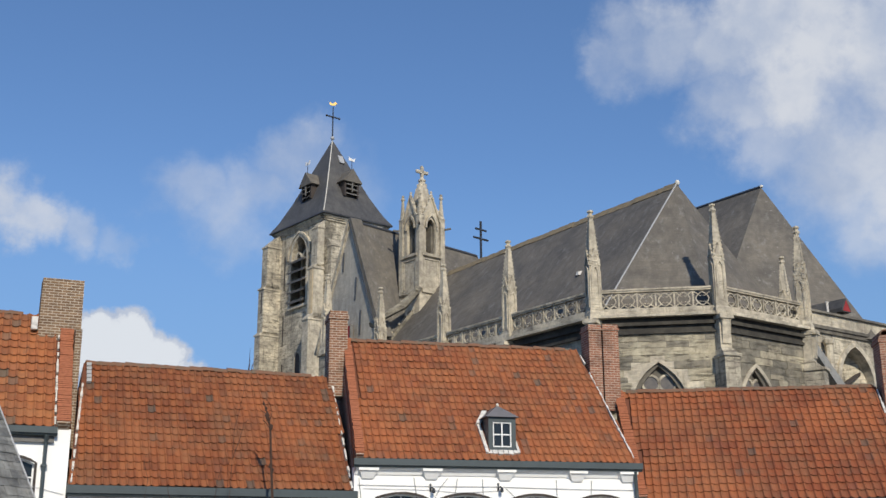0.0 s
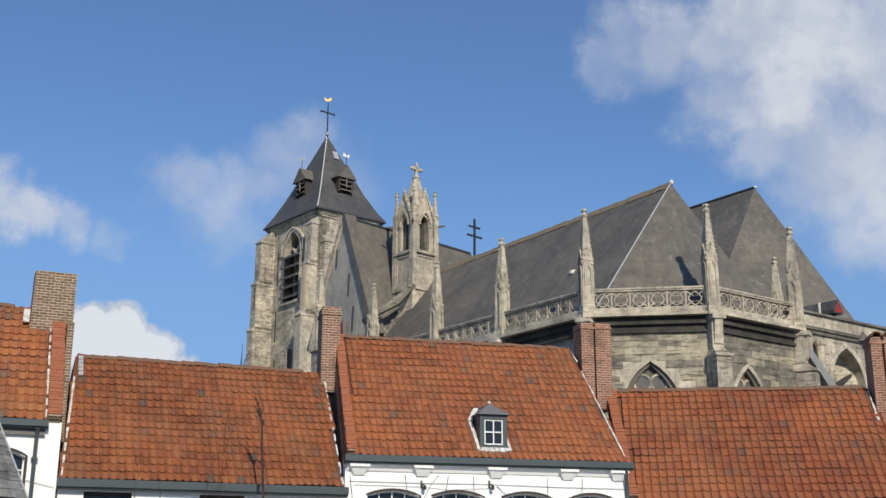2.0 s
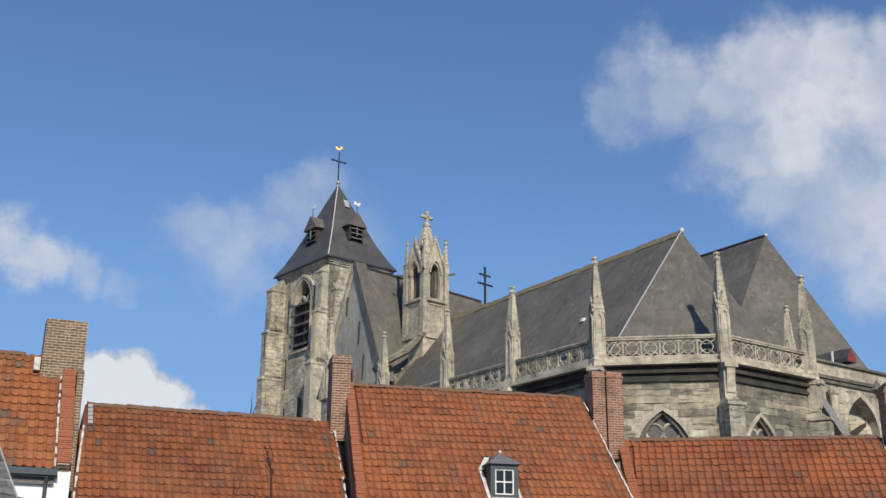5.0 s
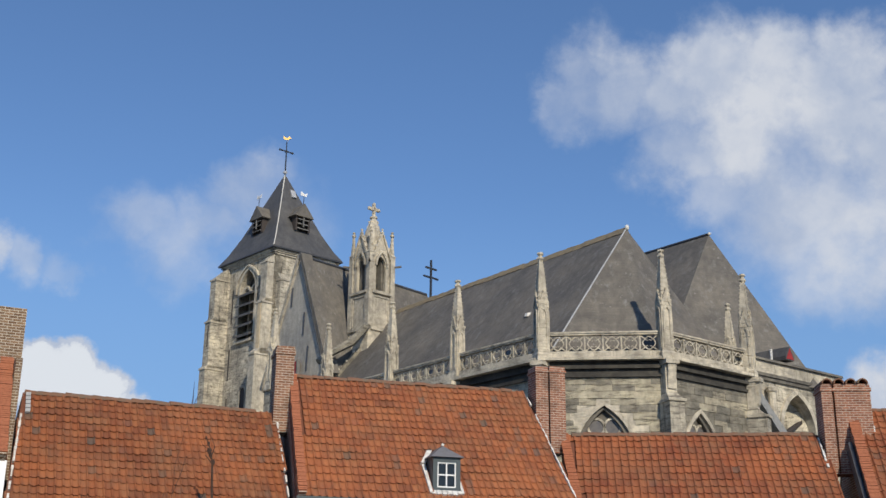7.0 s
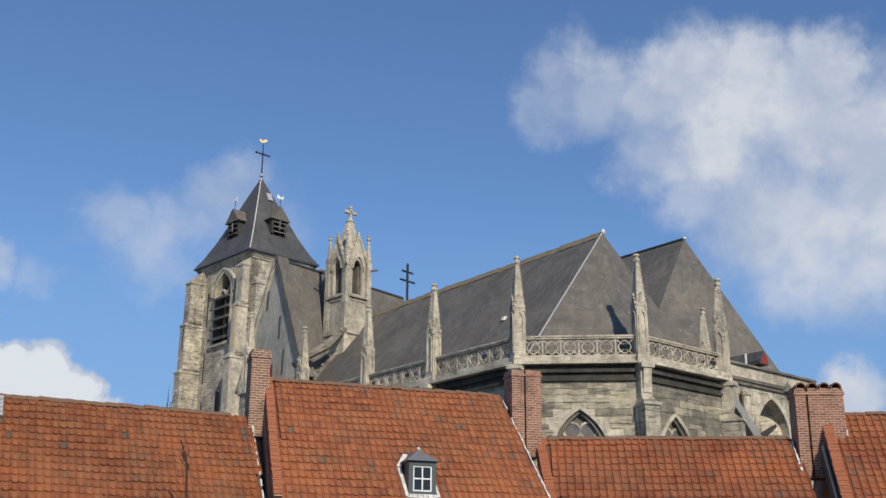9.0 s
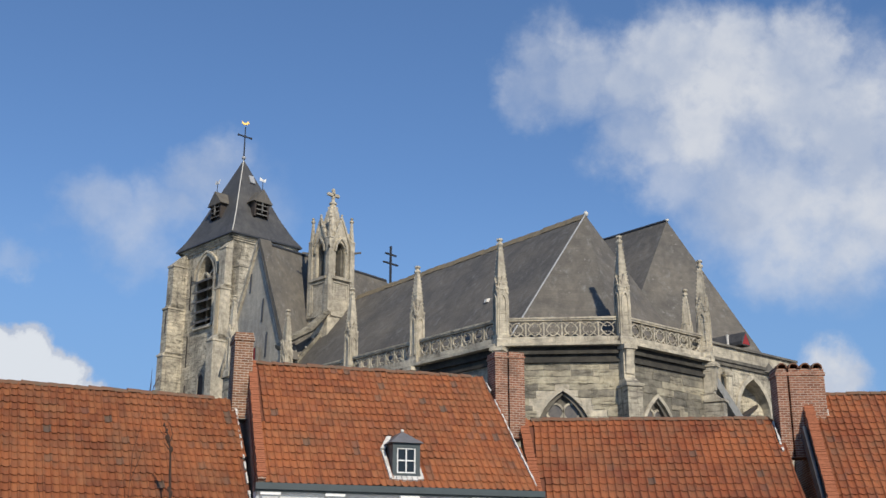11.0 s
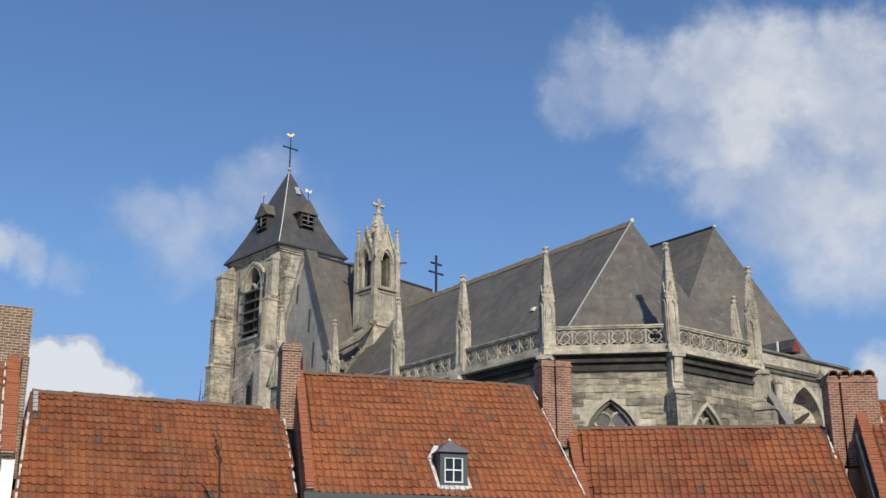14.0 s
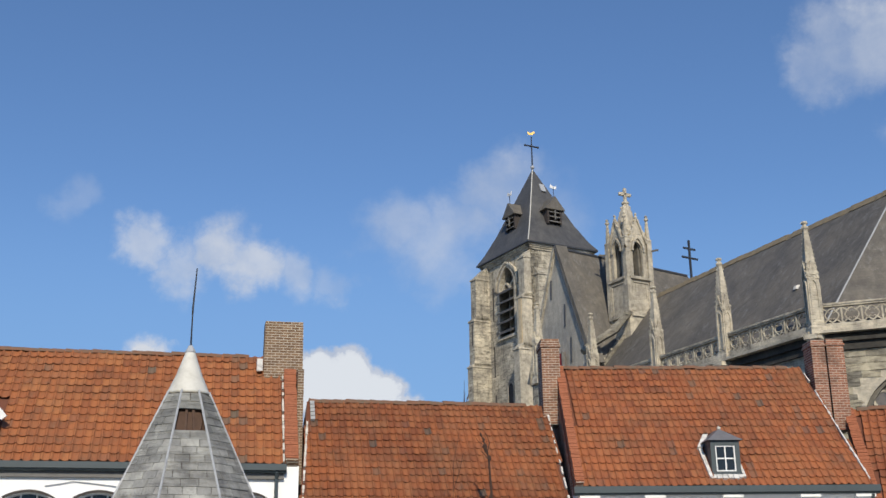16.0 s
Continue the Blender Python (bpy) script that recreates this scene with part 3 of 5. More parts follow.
# the low house
h1 = House("low white row house with worn orange pantile roof", -22, 28.07, 3.64, 4.37, (1.92, 2.24), (8.84, 9.0))
h1.shell([[(2.5, 1.2), (3.6, 1.2), (3.6, 3.33), (2.5, 3.33)], [(5.2, 1.2), (6.3, 1.2), (6.3, 3.33), (5.2, 3.33)]])
for a in (2.5, 5.2):
    bm = bmesh.new()
    box(bm, (a, 0.2, 1.2), (a + 1.1, 0.22, 3.33))
    w1 = part("window", bm, GLASS, h1.ob, "dark-framed rectangular window")
    bm = bmesh.new()
    for x in (a, a + 0.52, a + 1.04):
        box(bm, (x, 0.1, 1.2), (x + 0.06, 0.19, 3.33))
    box(bm, (a, 0.09, 3.25), (a + 1.1, 0.19, 3.33))
    part("window_frame", bm, DARK_WOOD, w1)
h1.gutter(0.24, 0.26, 0.0)
h1.tiles(0.19, 0.245, (0, 0), (3.9, 7.2), mats=TILE_BROWN)
h1.ridge(2.3, 8.75)
h1.flashing(1.97, 2.22, 0.0, 3.6, 0.05)
h1.flashing(8.80, 8.96, 0.0, 3.9, 0.05)
bm = bmesh.new()
for i in range(5):
    h1.slab(bm, (2.30, 2.42), (2.31, 2.43), 0.03, 0.10, 3.52 + i * 0.155, 3.65 + i * 0.155)
part("zinc_flashing", bm, ZINC, h1.ob, "grey zinc flashing sheet")

# the house with the dormer
h2 = House("white row house with bright orange pantile roof and small dormer", -14, 29.0, 4.46, 4.78, (4.86, 4.95), (12.64, 12.20))
wins2 = [(5.45, 6.80), (7.16, 8.52), (9.06, 10.42), (10.95, 12.2)]
h2.shell([arched_hole(a, b, 1.9, 3.55, 0.14) for a, b in wins2])
for a, b in wins2:
    sash_window(h2, a, b, 1.9, 3.55, 4, 0.14)
h2.gutter(0.215, 0.30)
h2.tiles(0.192, 0.268, (0.20, 0.0), (6.6, 9.9), holes=((8.53, 9.34, 0.26, 1.75),))
h2.ridge(5.0, 12.0)
h2.parapet(4.88, 4.95, 0.20, 0.18)
h2.flashing(12.58, 12.20, 0.0, 4.6, 0.045)
h2.flashing(5.11, 5.18, 2.4, 4.6, 0.03, 0.08)
chimney(h2, (4.50, 2.45, 6.4), (5.02, 3.3, 8.85), BRICK_BROWN, "narrow brown brick chimney stack", 0.12)
chimney(h2, (12.32, 2.35, 6.2), (12.72, 3.0, 8.80), BRICK, "slim red brick chimney flue", 0.06)
chimney(h2, (12.77, 2.35, 6.2), (13.27, 3.0, 8.82), BRICK, "red brick chimney stack", 0.06)
bm = bmesh.new()
prof = [(-0.004, 4.225), (-0.15, 4.225), (-0.13, 4.17), (-0.08, 4.13), (-0.03, 4.03), (-0.004, 4.03)]
prism(bm, [(4.88, y, z) for y, z in prof], [(12.6, y, z) for y, z in prof])
part("cornice", bm, PLASTER, h2.ob, "white moulded plaster cornice")
for a in (4.95, 6.62, 8.62, 10.62, 12.06):
    bm = bmesh.new()
    box(bm, (a, -0.21, 4.13), (a + 0.52, -0.004, 4.23))
    prism(bm, [(a + 0.12, -0.05, 3.93), (a + 0.40, -0.05, 3.93), (a + 0.40, -0.004, 3.93), (a + 0.12, -0.004, 3.93)], [(a + 0.03, -0.17, 4.128), (a + 0.49, -0.17, 4.128), (a + 0.49, -0.004, 4.128), (a + 0.03, -0.004, 4.128)])
    part("bracket", bm, PLASTER, h2.ob)
bm = bmesh.new()
tube(bm, [(12.50, -0.2, 4.2), (12.52, -0.14, 4.0), (12.56, -0.09, 3.7), (12.56, -0.09, 0.05)], 0.05, 8)
part("downpipe", bm, GUTTER, h2.ob, "slate-blue downpipe")


def dormer(h):
    """A small hipped dormer with a four-pane window."""
    x0, x1, y, z0, z1 = 8.50, 9.26, 0.16, 4.70, 5.62
    bm = bmesh.new()
    box(bm, (x0, y, z0), (x0 + 0.12, y + 0.1, z1))
    box(bm, (x1 - 0.12, y, z0), (x1, y + 0.1, z1))
    box(bm, (x0 + 0.12, y, z1 - 0.13), (x1 - 0.12, y + 0.1, z1))
    box(bm, (x0 + 0.12, y, z0), (x1 - 0.12, y + 0.1, z0 + 0.12))
    body = part("dormer", bm, GUTTER, h.ob, "slate-blue dormer with grey hipped roof")
    for xa in (x0, x1 - 0.03):
        bm = bmesh.new()
        prism(bm, [(xa, y + 0.1, z0), (xa, y + 0.1, z1), (xa, 1.05, z1)], [(xa + 0.03, y + 0.1, z0), (xa + 0.03, y + 0.1, z1), (xa + 0.03, 1.05, z1)])
        part("cheek", bm, DARKLEAD, body)
    bm = bmesh.new()
    o, my = 0.09, y + 0.42
    a = [(x0 - o, y - o, z1), (x1 + o, y - o, z1), (x1 + o, 1.5, z1), (x0 - o, 1.5, z1)]
    low = [bm.verts.new(p) for p in a]
    top = [bm.verts.new(((x0 + x1) / 2, my, z1 + 0.36)), bm.verts.new(((x0 + x1) / 2, 1.5, z1 + 0.36))]
    for f in ((low[0], low[1], top[0]), (low[1], low[2], top[1], top[0]), (low[3], low[0], top[0], top[1]), (low[2], low[3], top[1]), (low[3], low[2], low[1], low[0])):
        bm.faces.new(f)
    part("dormer_roof", bm, plain_material("dormer_grey_slate", (0.17, 0.165, 0.17), 0.6, 0.5, 6.0), body)
    bm = bmesh.new()
    h.slab(bm, (x0 - 0.10, x0 - 0.02), (x0 - 0.16, x0 - 0.06), 0.0, 0.1, 0.2, 1.3)
    h.slab(bm, (x0 - 0.20, x0 - 0.06), (x0 + 0.06, x0 + 0.20), 0.0, 0.16, 1.25, 1.75)
    h.slab(bm, (x1 + 0.02, x1 + 0.09), (x1 + 0.0, x1 + 0.06), 0.0, 0.1, 0.2, 0.75)
    for i in range(6):
        x = x0 - 0.05 + i * 0.145
        h.slab(bm, (x, x + 0.13), (x, x + 0.13), 0.0, 0.085, 0.18 + random.uniform(-0.03, 0.02), 0.30)
    part("mortar_flashing", bm, FLASH, body, "white mortar flashing")
    bm = bmesh.new()
    bmesh.ops.create_icosphere(bm, subdivisions=1, radius=0.055, matrix=Matrix.Translation(((x0 + x1) / 2, my, z1 + 0.38)))
    part("finial", bm, LEAD, body)
    xa, xb, za, zb = x0 + 0.12, x1 - 0.12, z0 + 0.12, z1 - 0.13
    bm = bmesh.new()
    box(bm, (xa, y + 0.06, za), (xb, y + 0.07, zb))
    pane = part("dormer_window", bm, GLASS, body)
    bm = bmesh.new()
    w = 0.035
    for x in (xa, (xa + xb - w) / 2, xb - w):
        box(bm, (x, y + 0.02, za), (x + w, y + 0.055, zb))
    for z in (za, (za + zb - w) / 2, zb - w):
        box(bm, (xa + w, y + 0.024, z), (xb - w, y + 0.05, z + w))
    part("window_frame", bm, WHITE_PAINT, pane)


dormer(h2)

# gabled dormer on the tall house
bm = bmesh.new()
prism(bm, [(-5.85, 0.5, 5.75), (-4.78, 0.5, 5.75), (-4.78, 0.5, 5.95), (-5.31, 0.5, 6.75), (-5.85, 0.5, 5.95)], [(-5.85, 2.2, 5.75), (-4.78, 2.2, 5.75), (-4.78, 2.2, 5.95), (-5.31, 2.2, 6.75), (-5.85, 2.2, 5.95)])
gd = part("dormer", bm, DARK_WOOD, h0.ob, "dark gabled dormer with white barge boards")
bm = bmesh.new()
bar(bm, (-5.31, 0.42, 6.80), (-4.62, 0.42, 5.98), 0.12, 0.16)
bar(bm, (-5.31, 0.42, 6.80), (-6.0, 0.42, 5.98), 0.12, 0.16)
box(bm, (-4.86, 0.40, 5.3), (-4.74, 0.5, 5.98))
part("barge_board", bm, WHITE_PAINT, gd, "white barge board")

# the house with the tile-capped double chimney
h3 = House("low row house with orange pantile roof and double brick chimney", 7, 31.66, 3.48, 4.38, (1.45, 0.98), (8.9, 8.62))
h3.shell()
h3.gutter(0.22, 0.24)
h3.tiles(0.222, 0.262, (0.22, 0.0), (3.4, 7.2), mats=TILE_DARK)
h3.ridge(1.35, 8.5)
h3.parapet(1.40, 0.95, 0.24, 0.18)
h3.flashing(8.60, 8.58, 2.9, 4.3, 0.05)
chimney(h3, (8.68, 2.2, 5.6), (9.00, 3.0, 8.24), BRICK, "slim red brick chimney flue", 0.10)
chimney(h3, (9.06, 2.2, 5.6), (10.10, 3.0, 8.24), BRICK, "broad red brick chimney stack", 0.10)
for i in range(4):
    bm = bmesh.new()
    n = 6
    for y in (2.12, 3.05):
        for r in (0.16, 0.125):
            for k in range(n + 1):
                a = math.pi * k / n
                bm.verts.new((8.86 + i * 0.345 + r * math.cos(a), y, 8.24 + r * math.sin(a)))
    bm.verts.ensure_lookup_table()
    v, q = bm.verts, n + 1
    for k in range(n):
        bm.faces.new((v[k], v[k + 1], v[2 * q + k + 1], v[2 * q + k]))
        bm.faces.new((v[q + k], v[q + k + 1], v[3 * q + k + 1], v[3 * q + k]))
        bm.faces.new((v[k], v[k + 1], v[q + k + 1], v[q + k]))
        bm.faces.new((v[2 * q + k], v[2 * q + k + 1], v[3 * q + k + 1], v[3 * q + k]))
    part("chimney_cap_tile", bm, RIDGE, h3.ob, "half-round clay cap tile")

# the last house of the row
h4 = House("row house with orange pantile roof at the row's end", 12, 32.3, 3.95, 4.72, (6.40, 6.45), (15.0, 15.0))
h4.shell()
h4.gutter(0.22, 0.24)
h4.tiles(0.225, 0.262, (0.26, 0.0), (7.0, 10.8), mats=TILE_DARK)
h4.ridge(7.2, 14.9)
h4.parapet(6.40, 6.44, 0.26, 0.28, 4.5)
h4.flashing(7.12, 7.12, 3.7, 4.5, 0.10)
bm = bmesh.new()
h4.slab(bm, (6.28, 6.37), (6.28, 6.39), -0.3, 0.12, 0.0, 3.2)
part("lead_gutter", bm, DARKLEAD, h4.ob, "dark lead flashing beside the parapet")


# ---------------- church: choir with its apse ----------------
CHURCH = pose(14.86, 51.42, 0, 0, 0, 36)        # local x across the choir, y along its axis away from the apse end
choir = thing("church_choir", CHURCH, "gothic sandstone church choir with slate roof and pinnacles", "church")


def facet(x, y, turn):
    """A frame on a wall: x along it to the right as seen from outside, y inward."""
    return pose(x, y, 0, 0, 0, turn)


SIDE, DIAG, END, DIAG_R = facet(-6.95, 28.0, -90), facet(-6.95, 3.95, -45), facet(-3.0, 0, 0), facet(3.0, 0, 45)
FACETS = [(SIDE, 24.05), (DIAG, 5.586), (END, 6.0), (DIAG_R, 5.586)]


def lancet(cx, half, spring, rise, foot):
    return [(cx - half, foot), (cx + half, foot)] + [(cx + x, spring + z) for x, z in pointed(half, rise)[::-1]]


def tracery_window(parent, m, cx, half, spring, rise, foot):
    """A pointed window: moulded surround, leaded glass, two lights under a pair of foiled circles."""
    bm = bmesh.new()
    hole = lancet(cx, half, spring, rise, foot)
    prism(bm, [(x, 0.42, z) for x, z in hole], [(x, 0.44, z) for x, z in hole])
    glass = part("church_window", bm, DUSTY, parent, "pointed gothic window with stone tracery", m)
    bm = bmesh.new()
    arch = [(cx + x, spring + z) for x, z in pointed(half, rise, 9)]
    path = [(cx - half, foot)] + arch + [(cx + half, foot)]
    strip(bm, [(cx + (x - cx) * 1.07, z + (0.06 if z > spring + 0.1 else 0)) for x, z in path], 0.09, -0.05, 0.2)
    part("hood_mould", bm, STONE, glass)
    # the jamb's deep recess shadow is put into its dark stone
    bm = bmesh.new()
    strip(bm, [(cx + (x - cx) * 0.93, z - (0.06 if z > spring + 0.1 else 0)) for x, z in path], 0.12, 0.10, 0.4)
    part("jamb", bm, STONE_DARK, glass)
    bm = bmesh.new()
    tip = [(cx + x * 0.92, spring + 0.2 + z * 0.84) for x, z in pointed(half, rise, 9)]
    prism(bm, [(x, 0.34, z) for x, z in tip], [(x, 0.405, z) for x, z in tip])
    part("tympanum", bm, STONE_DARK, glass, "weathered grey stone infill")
    bm = bmesh.new()
    r = half * 0.29
    for sx in (-1, 1):
        c = (cx + sx * r * 0.98, spring + rise * 0.585)
        strip(bm, [(c[0] + r * math.cos(a), c[1] + r * math.sin(a)) for a in [2 * math.pi * i / 14 for i in range(15)]], 0.05, 0.24, 0.33)
        lx = cx + sx * half * 0.47
        strip(bm, [(lx + x, spring - 0.45 + z) for x, z in pointed(half * 0.42, half * 0.55, 6)], 0.055, 0.28, 0.40)
    box(bm, (cx - 0.06, 0.27, foot), (cx + 0.06, 0.41, spring + 0.1))
    for sx in (-1, 1):
        c = (cx + sx * r * 0.98, spring + rise * 0.585)
        disc = [(c[0] + r * 0.96 * math.cos(t), c[1] + r * 0.96 * math.sin(t)) for t in [2 * math.pi * i / 14 for i in range(14)]]
        lead = bmesh.new()
        prism(lead, [(x, 0.29, z) for x, z in disc], [(x, 0.335, z) for x, z in disc])
        part("roundel", lead, DUSTY, glass, "dark leaded round light")
    part("tracery", bm, STONE, glass, "pale stone tracery")


WINDOWS = {1: (2.74, 1.30, 8.37, 2.3, 5.0), 2: (2.2, 1.15, 8.45, 2.1, 5.0), 3: (2.8, 1.2, 8.4, 2.2, 5.0)}
for i, (m, length) in enumerate(FACETS):
    bm = bmesh.new()
    if i in WINDOWS:
        wall_with_hole(bm, 0, length, 0, 12.2, 0.0, 0.9, lancet(*WINDOWS[i]))
    else:
        box(bm, (0, 0, 0), (length, 0.9, 12.2))
    # end and right diagonal facets are backed with the darker grey stone
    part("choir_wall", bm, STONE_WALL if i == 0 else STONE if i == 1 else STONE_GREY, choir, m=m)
    if i in WINDOWS:
        tracery_window(choir, m, *WINDOWS[i])
    # moulding under the slab, painted dark to carry the overhang's shade
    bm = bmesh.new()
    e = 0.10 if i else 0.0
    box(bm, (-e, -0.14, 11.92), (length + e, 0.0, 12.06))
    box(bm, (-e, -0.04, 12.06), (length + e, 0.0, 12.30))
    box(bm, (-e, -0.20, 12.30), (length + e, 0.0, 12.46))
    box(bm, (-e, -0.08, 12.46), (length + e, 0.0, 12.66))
    part("cornice_moulding", bm, SOOT_SHADE, choir, "cornice moulding darkened for soot and overhang shade", m)
    bm = bmesh.new()
    o = 0.2 if i else 0.0
    prism(bm, [(-o, -0.46, 12.66), (length + o, -0.46, 12.66), (length + o, 0.7, 12.66), (-o, 0.7, 12.66)], [(-o, -0.46, 12.80), (length + o, -0.46, 12.80), (length + o, 0.7, 12.88), (-o, 0.7, 12.88)])
    box(bm, (-e * 1.2, -0.24, 12.80), (length + e * 1.2, 0.05, 13.10))
    part("gallery_slab", bm, STONE, choir, "pale stone gallery slab", m)


def panel_mesh(w, h):
    """One openwork panel: upright, a ring cusped inside and four ribs that run from it into the corners."""
    bm = bmesh.new()
    box(bm, (-0.036, -0.06, 0), (0.036, 0.06, h))
    rx, rz = w * 0.35, h * 0.40
    loop = []
    for k in range(17):
        ca, sa = math.cos(2 * math.pi * k / 16), math.sin(2 * math.pi * k / 16)
        loop.append((w / 2 + rx * math.copysign(abs(ca) ** 1.35, ca), h / 2 + rz * math.copysign(abs(sa) ** 1.35, sa)))
    strip(bm, loop, 0.026, -0.04, 0.04)
    for sx in (-1, 1):
        for sz in (-1, 1):
            c = (w / 2 + sx * rx * 0.60, h / 2 + sz * rz * 0.62)
            strip(bm, [c, (w / 2 + sx * w * 0.40, h / 2 + sz * h * 0.40), (w / 2 + sx * w * 0.47, h / 2 + sz * h * 0.5)], 0.026, -0.035, 0.035)
            strip(bm, [c, (w / 2 + sx * rx * 0.30, h / 2 + sz * rz * 0.38), (w / 2 + sx * rx * 0.10, h / 2 + sz * rz * 0.52)], 0.013, -0.025, 0.025)
    return mesh_of("balustrade_panel", bm, STONE)


def balustrade(m, x0, x1, n):
    w = (x1 - x0) / n
    me = panel_mesh(w, 0.76)
    bm = bmesh.new()
    box(bm, (x0, -0.17, 13.86), (x1, 0.07, 13.94))
    box(bm, (x0, -0.21, 13.94), (x1, 0.11, 14.02))
    rail = part("balustrade", bm, STONE, choir, "pierced gothic stone balustrade", m)
    for i in range(n):
        part("balustrade_panel", me, None, rail, m=Matrix.Translation((x0 + i * w, -0.05, 13.10)))


balustrade(DIAG, 0.30, 5.28, 6)
balustrade(END, 0.30, 5.70, 6)
balustrade(DIAG_R, 0.30, 5.28, 6)
for y0, y1 in ((3.95, 10.05), (10.05, 15.65), (15.65, 22.0)):
    balustrade(SIDE, 28.0 - y1 + 0.3, 28.0 - y0 - 0.3, 7)


def pinnacle_meshes():
    """Meshes of a pinnacle with its base at z 0: square shaft, sunk-panel frame, gablet, crocketed spirelet, finial."""
    k4 = math.sqrt(2)
    bm = bmesh.new()
    lathe(bm, 0, 0, [(0.35 * k4, -0.1), (0.35 * k4, 0.20), (0.295 * k4, 0.30), (0.262 * k4, 2.62), (0.285 * k4, 2.66), (0.285 * k4, 2.72), (0.22 * k4, 2.76)], 4, math.pi / 4)
    shaft = mesh_of("pinnacle", bm, STONE)
    bm = bmesh.new()
    path = [(-0.17, 0.45), (-0.155, 2.05)] + [(x, 2.05 + z) for x, z in pointed(0.155, 0.34, 5)][1:-1] + [(0.155, 2.05), (0.17, 0.45)]
    strip(bm, path, 0.04, -0.325, -0.24)
    panel = mesh_of("panel_frame", bm, STONE)
    bm = bmesh.new()
    strip(bm, [(-0.225, 2.42), (-0.10, 2.82), (0.0, 3.20), (0.10, 2.82), (0.225, 2.42)], 0.038, -0.30, -0.15)
    prism(bm, [(-0.19, -0.285, 2.6), (0.19, -0.285, 2.6), (0.0, -0.285, 3.15)], [(-0.19, -0.17, 2.6), (0.19, -0.17, 2.6), (0.0, -0.17, 3.15)])
    for sx, z in ((-0.185, 2.62), (0.185, 2.62), (-0.11, 2.9), (0.11, 2.9), (0.0, 3.24)):
        bmesh.ops.create_icosphere(bm, subdivisions=1, radius=0.048, matrix=Matrix.Translation((sx, -0.26, z)) @ Matrix.Diagonal((1.2, 0.8, 1.0, 1)))
    gab = mesh_of("gablet", bm, STONE)
    bm = bmesh.new()
    lathe(bm, 0, 0, [(0.232 * k4, 2.72), (0.165 * k4, 3.8), (0.088 * k4, 4.80)], 4, math.pi / 4)
    spire = mesh_of("spirelet", bm, STONE)
    bm = bmesh.new()
    for k in range(4):
        r = Matrix.Rotation(math.pi / 2 * k + math.pi / 4, 4, "Z")
        for i in range(9):
            z = 2.95 + i * 0.20
            d = k4 * (0.228 - (z - 2.72) / 2.08 * 0.14)
            bmesh.ops.create_icosphere(bm, subdivisions=1, radius=0.055 - i * 0.0015, matrix=r @ Matrix.Translation((d + 0.005, 0, z)) @ Matrix.Rotation(-0.5, 4, "Y") @ Matrix.Diagonal((1.3, 0.8, 0.8, 1)))
    crock = mesh_of("crocketing", bm, STONE)
    bm = bmesh.new()
    lathe(bm, 0, 0, [(0.11, 4.72), (0.18, 4.82), (0.17, 4.90), (0.09, 4.94), (0.10, 5.0), (0.17, 5.06), (0.15, 5.14), (0.04, 5.18)], 6)
    fin = mesh_of("finial", bm, STONE)
    return shaft, panel, gab, spire, crock, fin


PIN = pinnacle_meshes()


def pinnacle(x, y, z=12.75, turn=0.0, scale=1.0, parent=None):
    shaft, panel, gab, spire, crock, fin = PIN
    ob = part("pinnacle", shaft, None, parent or choir, "pale stone pinnacle with crocketed spirelet", pose(x, y, z, 0, 0, turn) @ Matrix.Scale(scale, 4))
    for k in range(4):
        part("panel_frame", panel, None, ob, m=pose(0, 0, 0, 0, 0, 90 * k))
        part("gablet", gab, None, ob, m=pose(0, 0, 0, 0, 0, 90 * k))
    part("spirelet", spire, None, ob)
    part("finial", fin, None, ob)
    tagged(part("crocketing", crock, None, ob), kind="stuff")
    return ob


for x, y, t in ((-6.95, 3.95, -22), (-3.0, 0.0, -22), (3.0, 0.0, 22), (6.95, 3.95, 22), (-6.95, 10.05, 0), (-6.95, 15.65, 0), (-6.95, 22.0, 0)):
    pinnacle(x - 0.05 if x < 0 else x + 0.05, y - 0.05, turn=t)


def buttress(m, label=""):
    """A stepped buttress below a pinnacle; local y points out of the wall (negative)."""
    bm = bmesh.new()
    box(bm, (-0.36, -0.85, 0), (0.36, 0.1, 10.75))
    prism(bm, [(-0.36, -0.85, 10.75), (0.36, -0.85, 10.75), (0.36, 0.1, 10.75), (-0.36, 0.1, 10.75)], [(-0.28, -0.42, 11.12), (0.28, -0.42, 11.12), (0.28, 0.1, 11.12), (-0.28, 0.1, 11.12)])
    ob = part("buttress", bm, STONE_WALL, choir, label, m)
    bm = bmesh.new()
    box(bm, (-0.44, -0.93, 10.68), (0.44, 0.05, 10.80))
    part("weathering", bm, STONE, ob)
    bm = bmesh.new()
    box(bm, (-0.27, -0.40, 11.12), (0.27, 0.05, 12.42))
    prism(bm, [(-0.20, -0.46, 11.3), (0.20, -0.46, 11.3), (0.20, -0.38, 11.3), (-0.20, -0.38, 11.3)], [(-0.20, -0.62, 12.55), (0.20, -0.62, 12.55), (0.20, -0.38, 12.55), (-0.20, -0.38, 12.55)])
    box(bm, (-0.33, -0.66, 12.42), (0.33, 0.05, 12.62))
    part("corbel", bm, STONE, ob, "pale stone corbel under the pinnacle")


for x, y, t in ((-6.95, 3.95, -67.5), (-3.0, 0.0, -22.5), (3.0, 0.0, 22.5), (-6.95, 10.05, -90), (-6.95, 15.65, -90)):
    buttress(pose(x, y, 0, 0, 0, t))

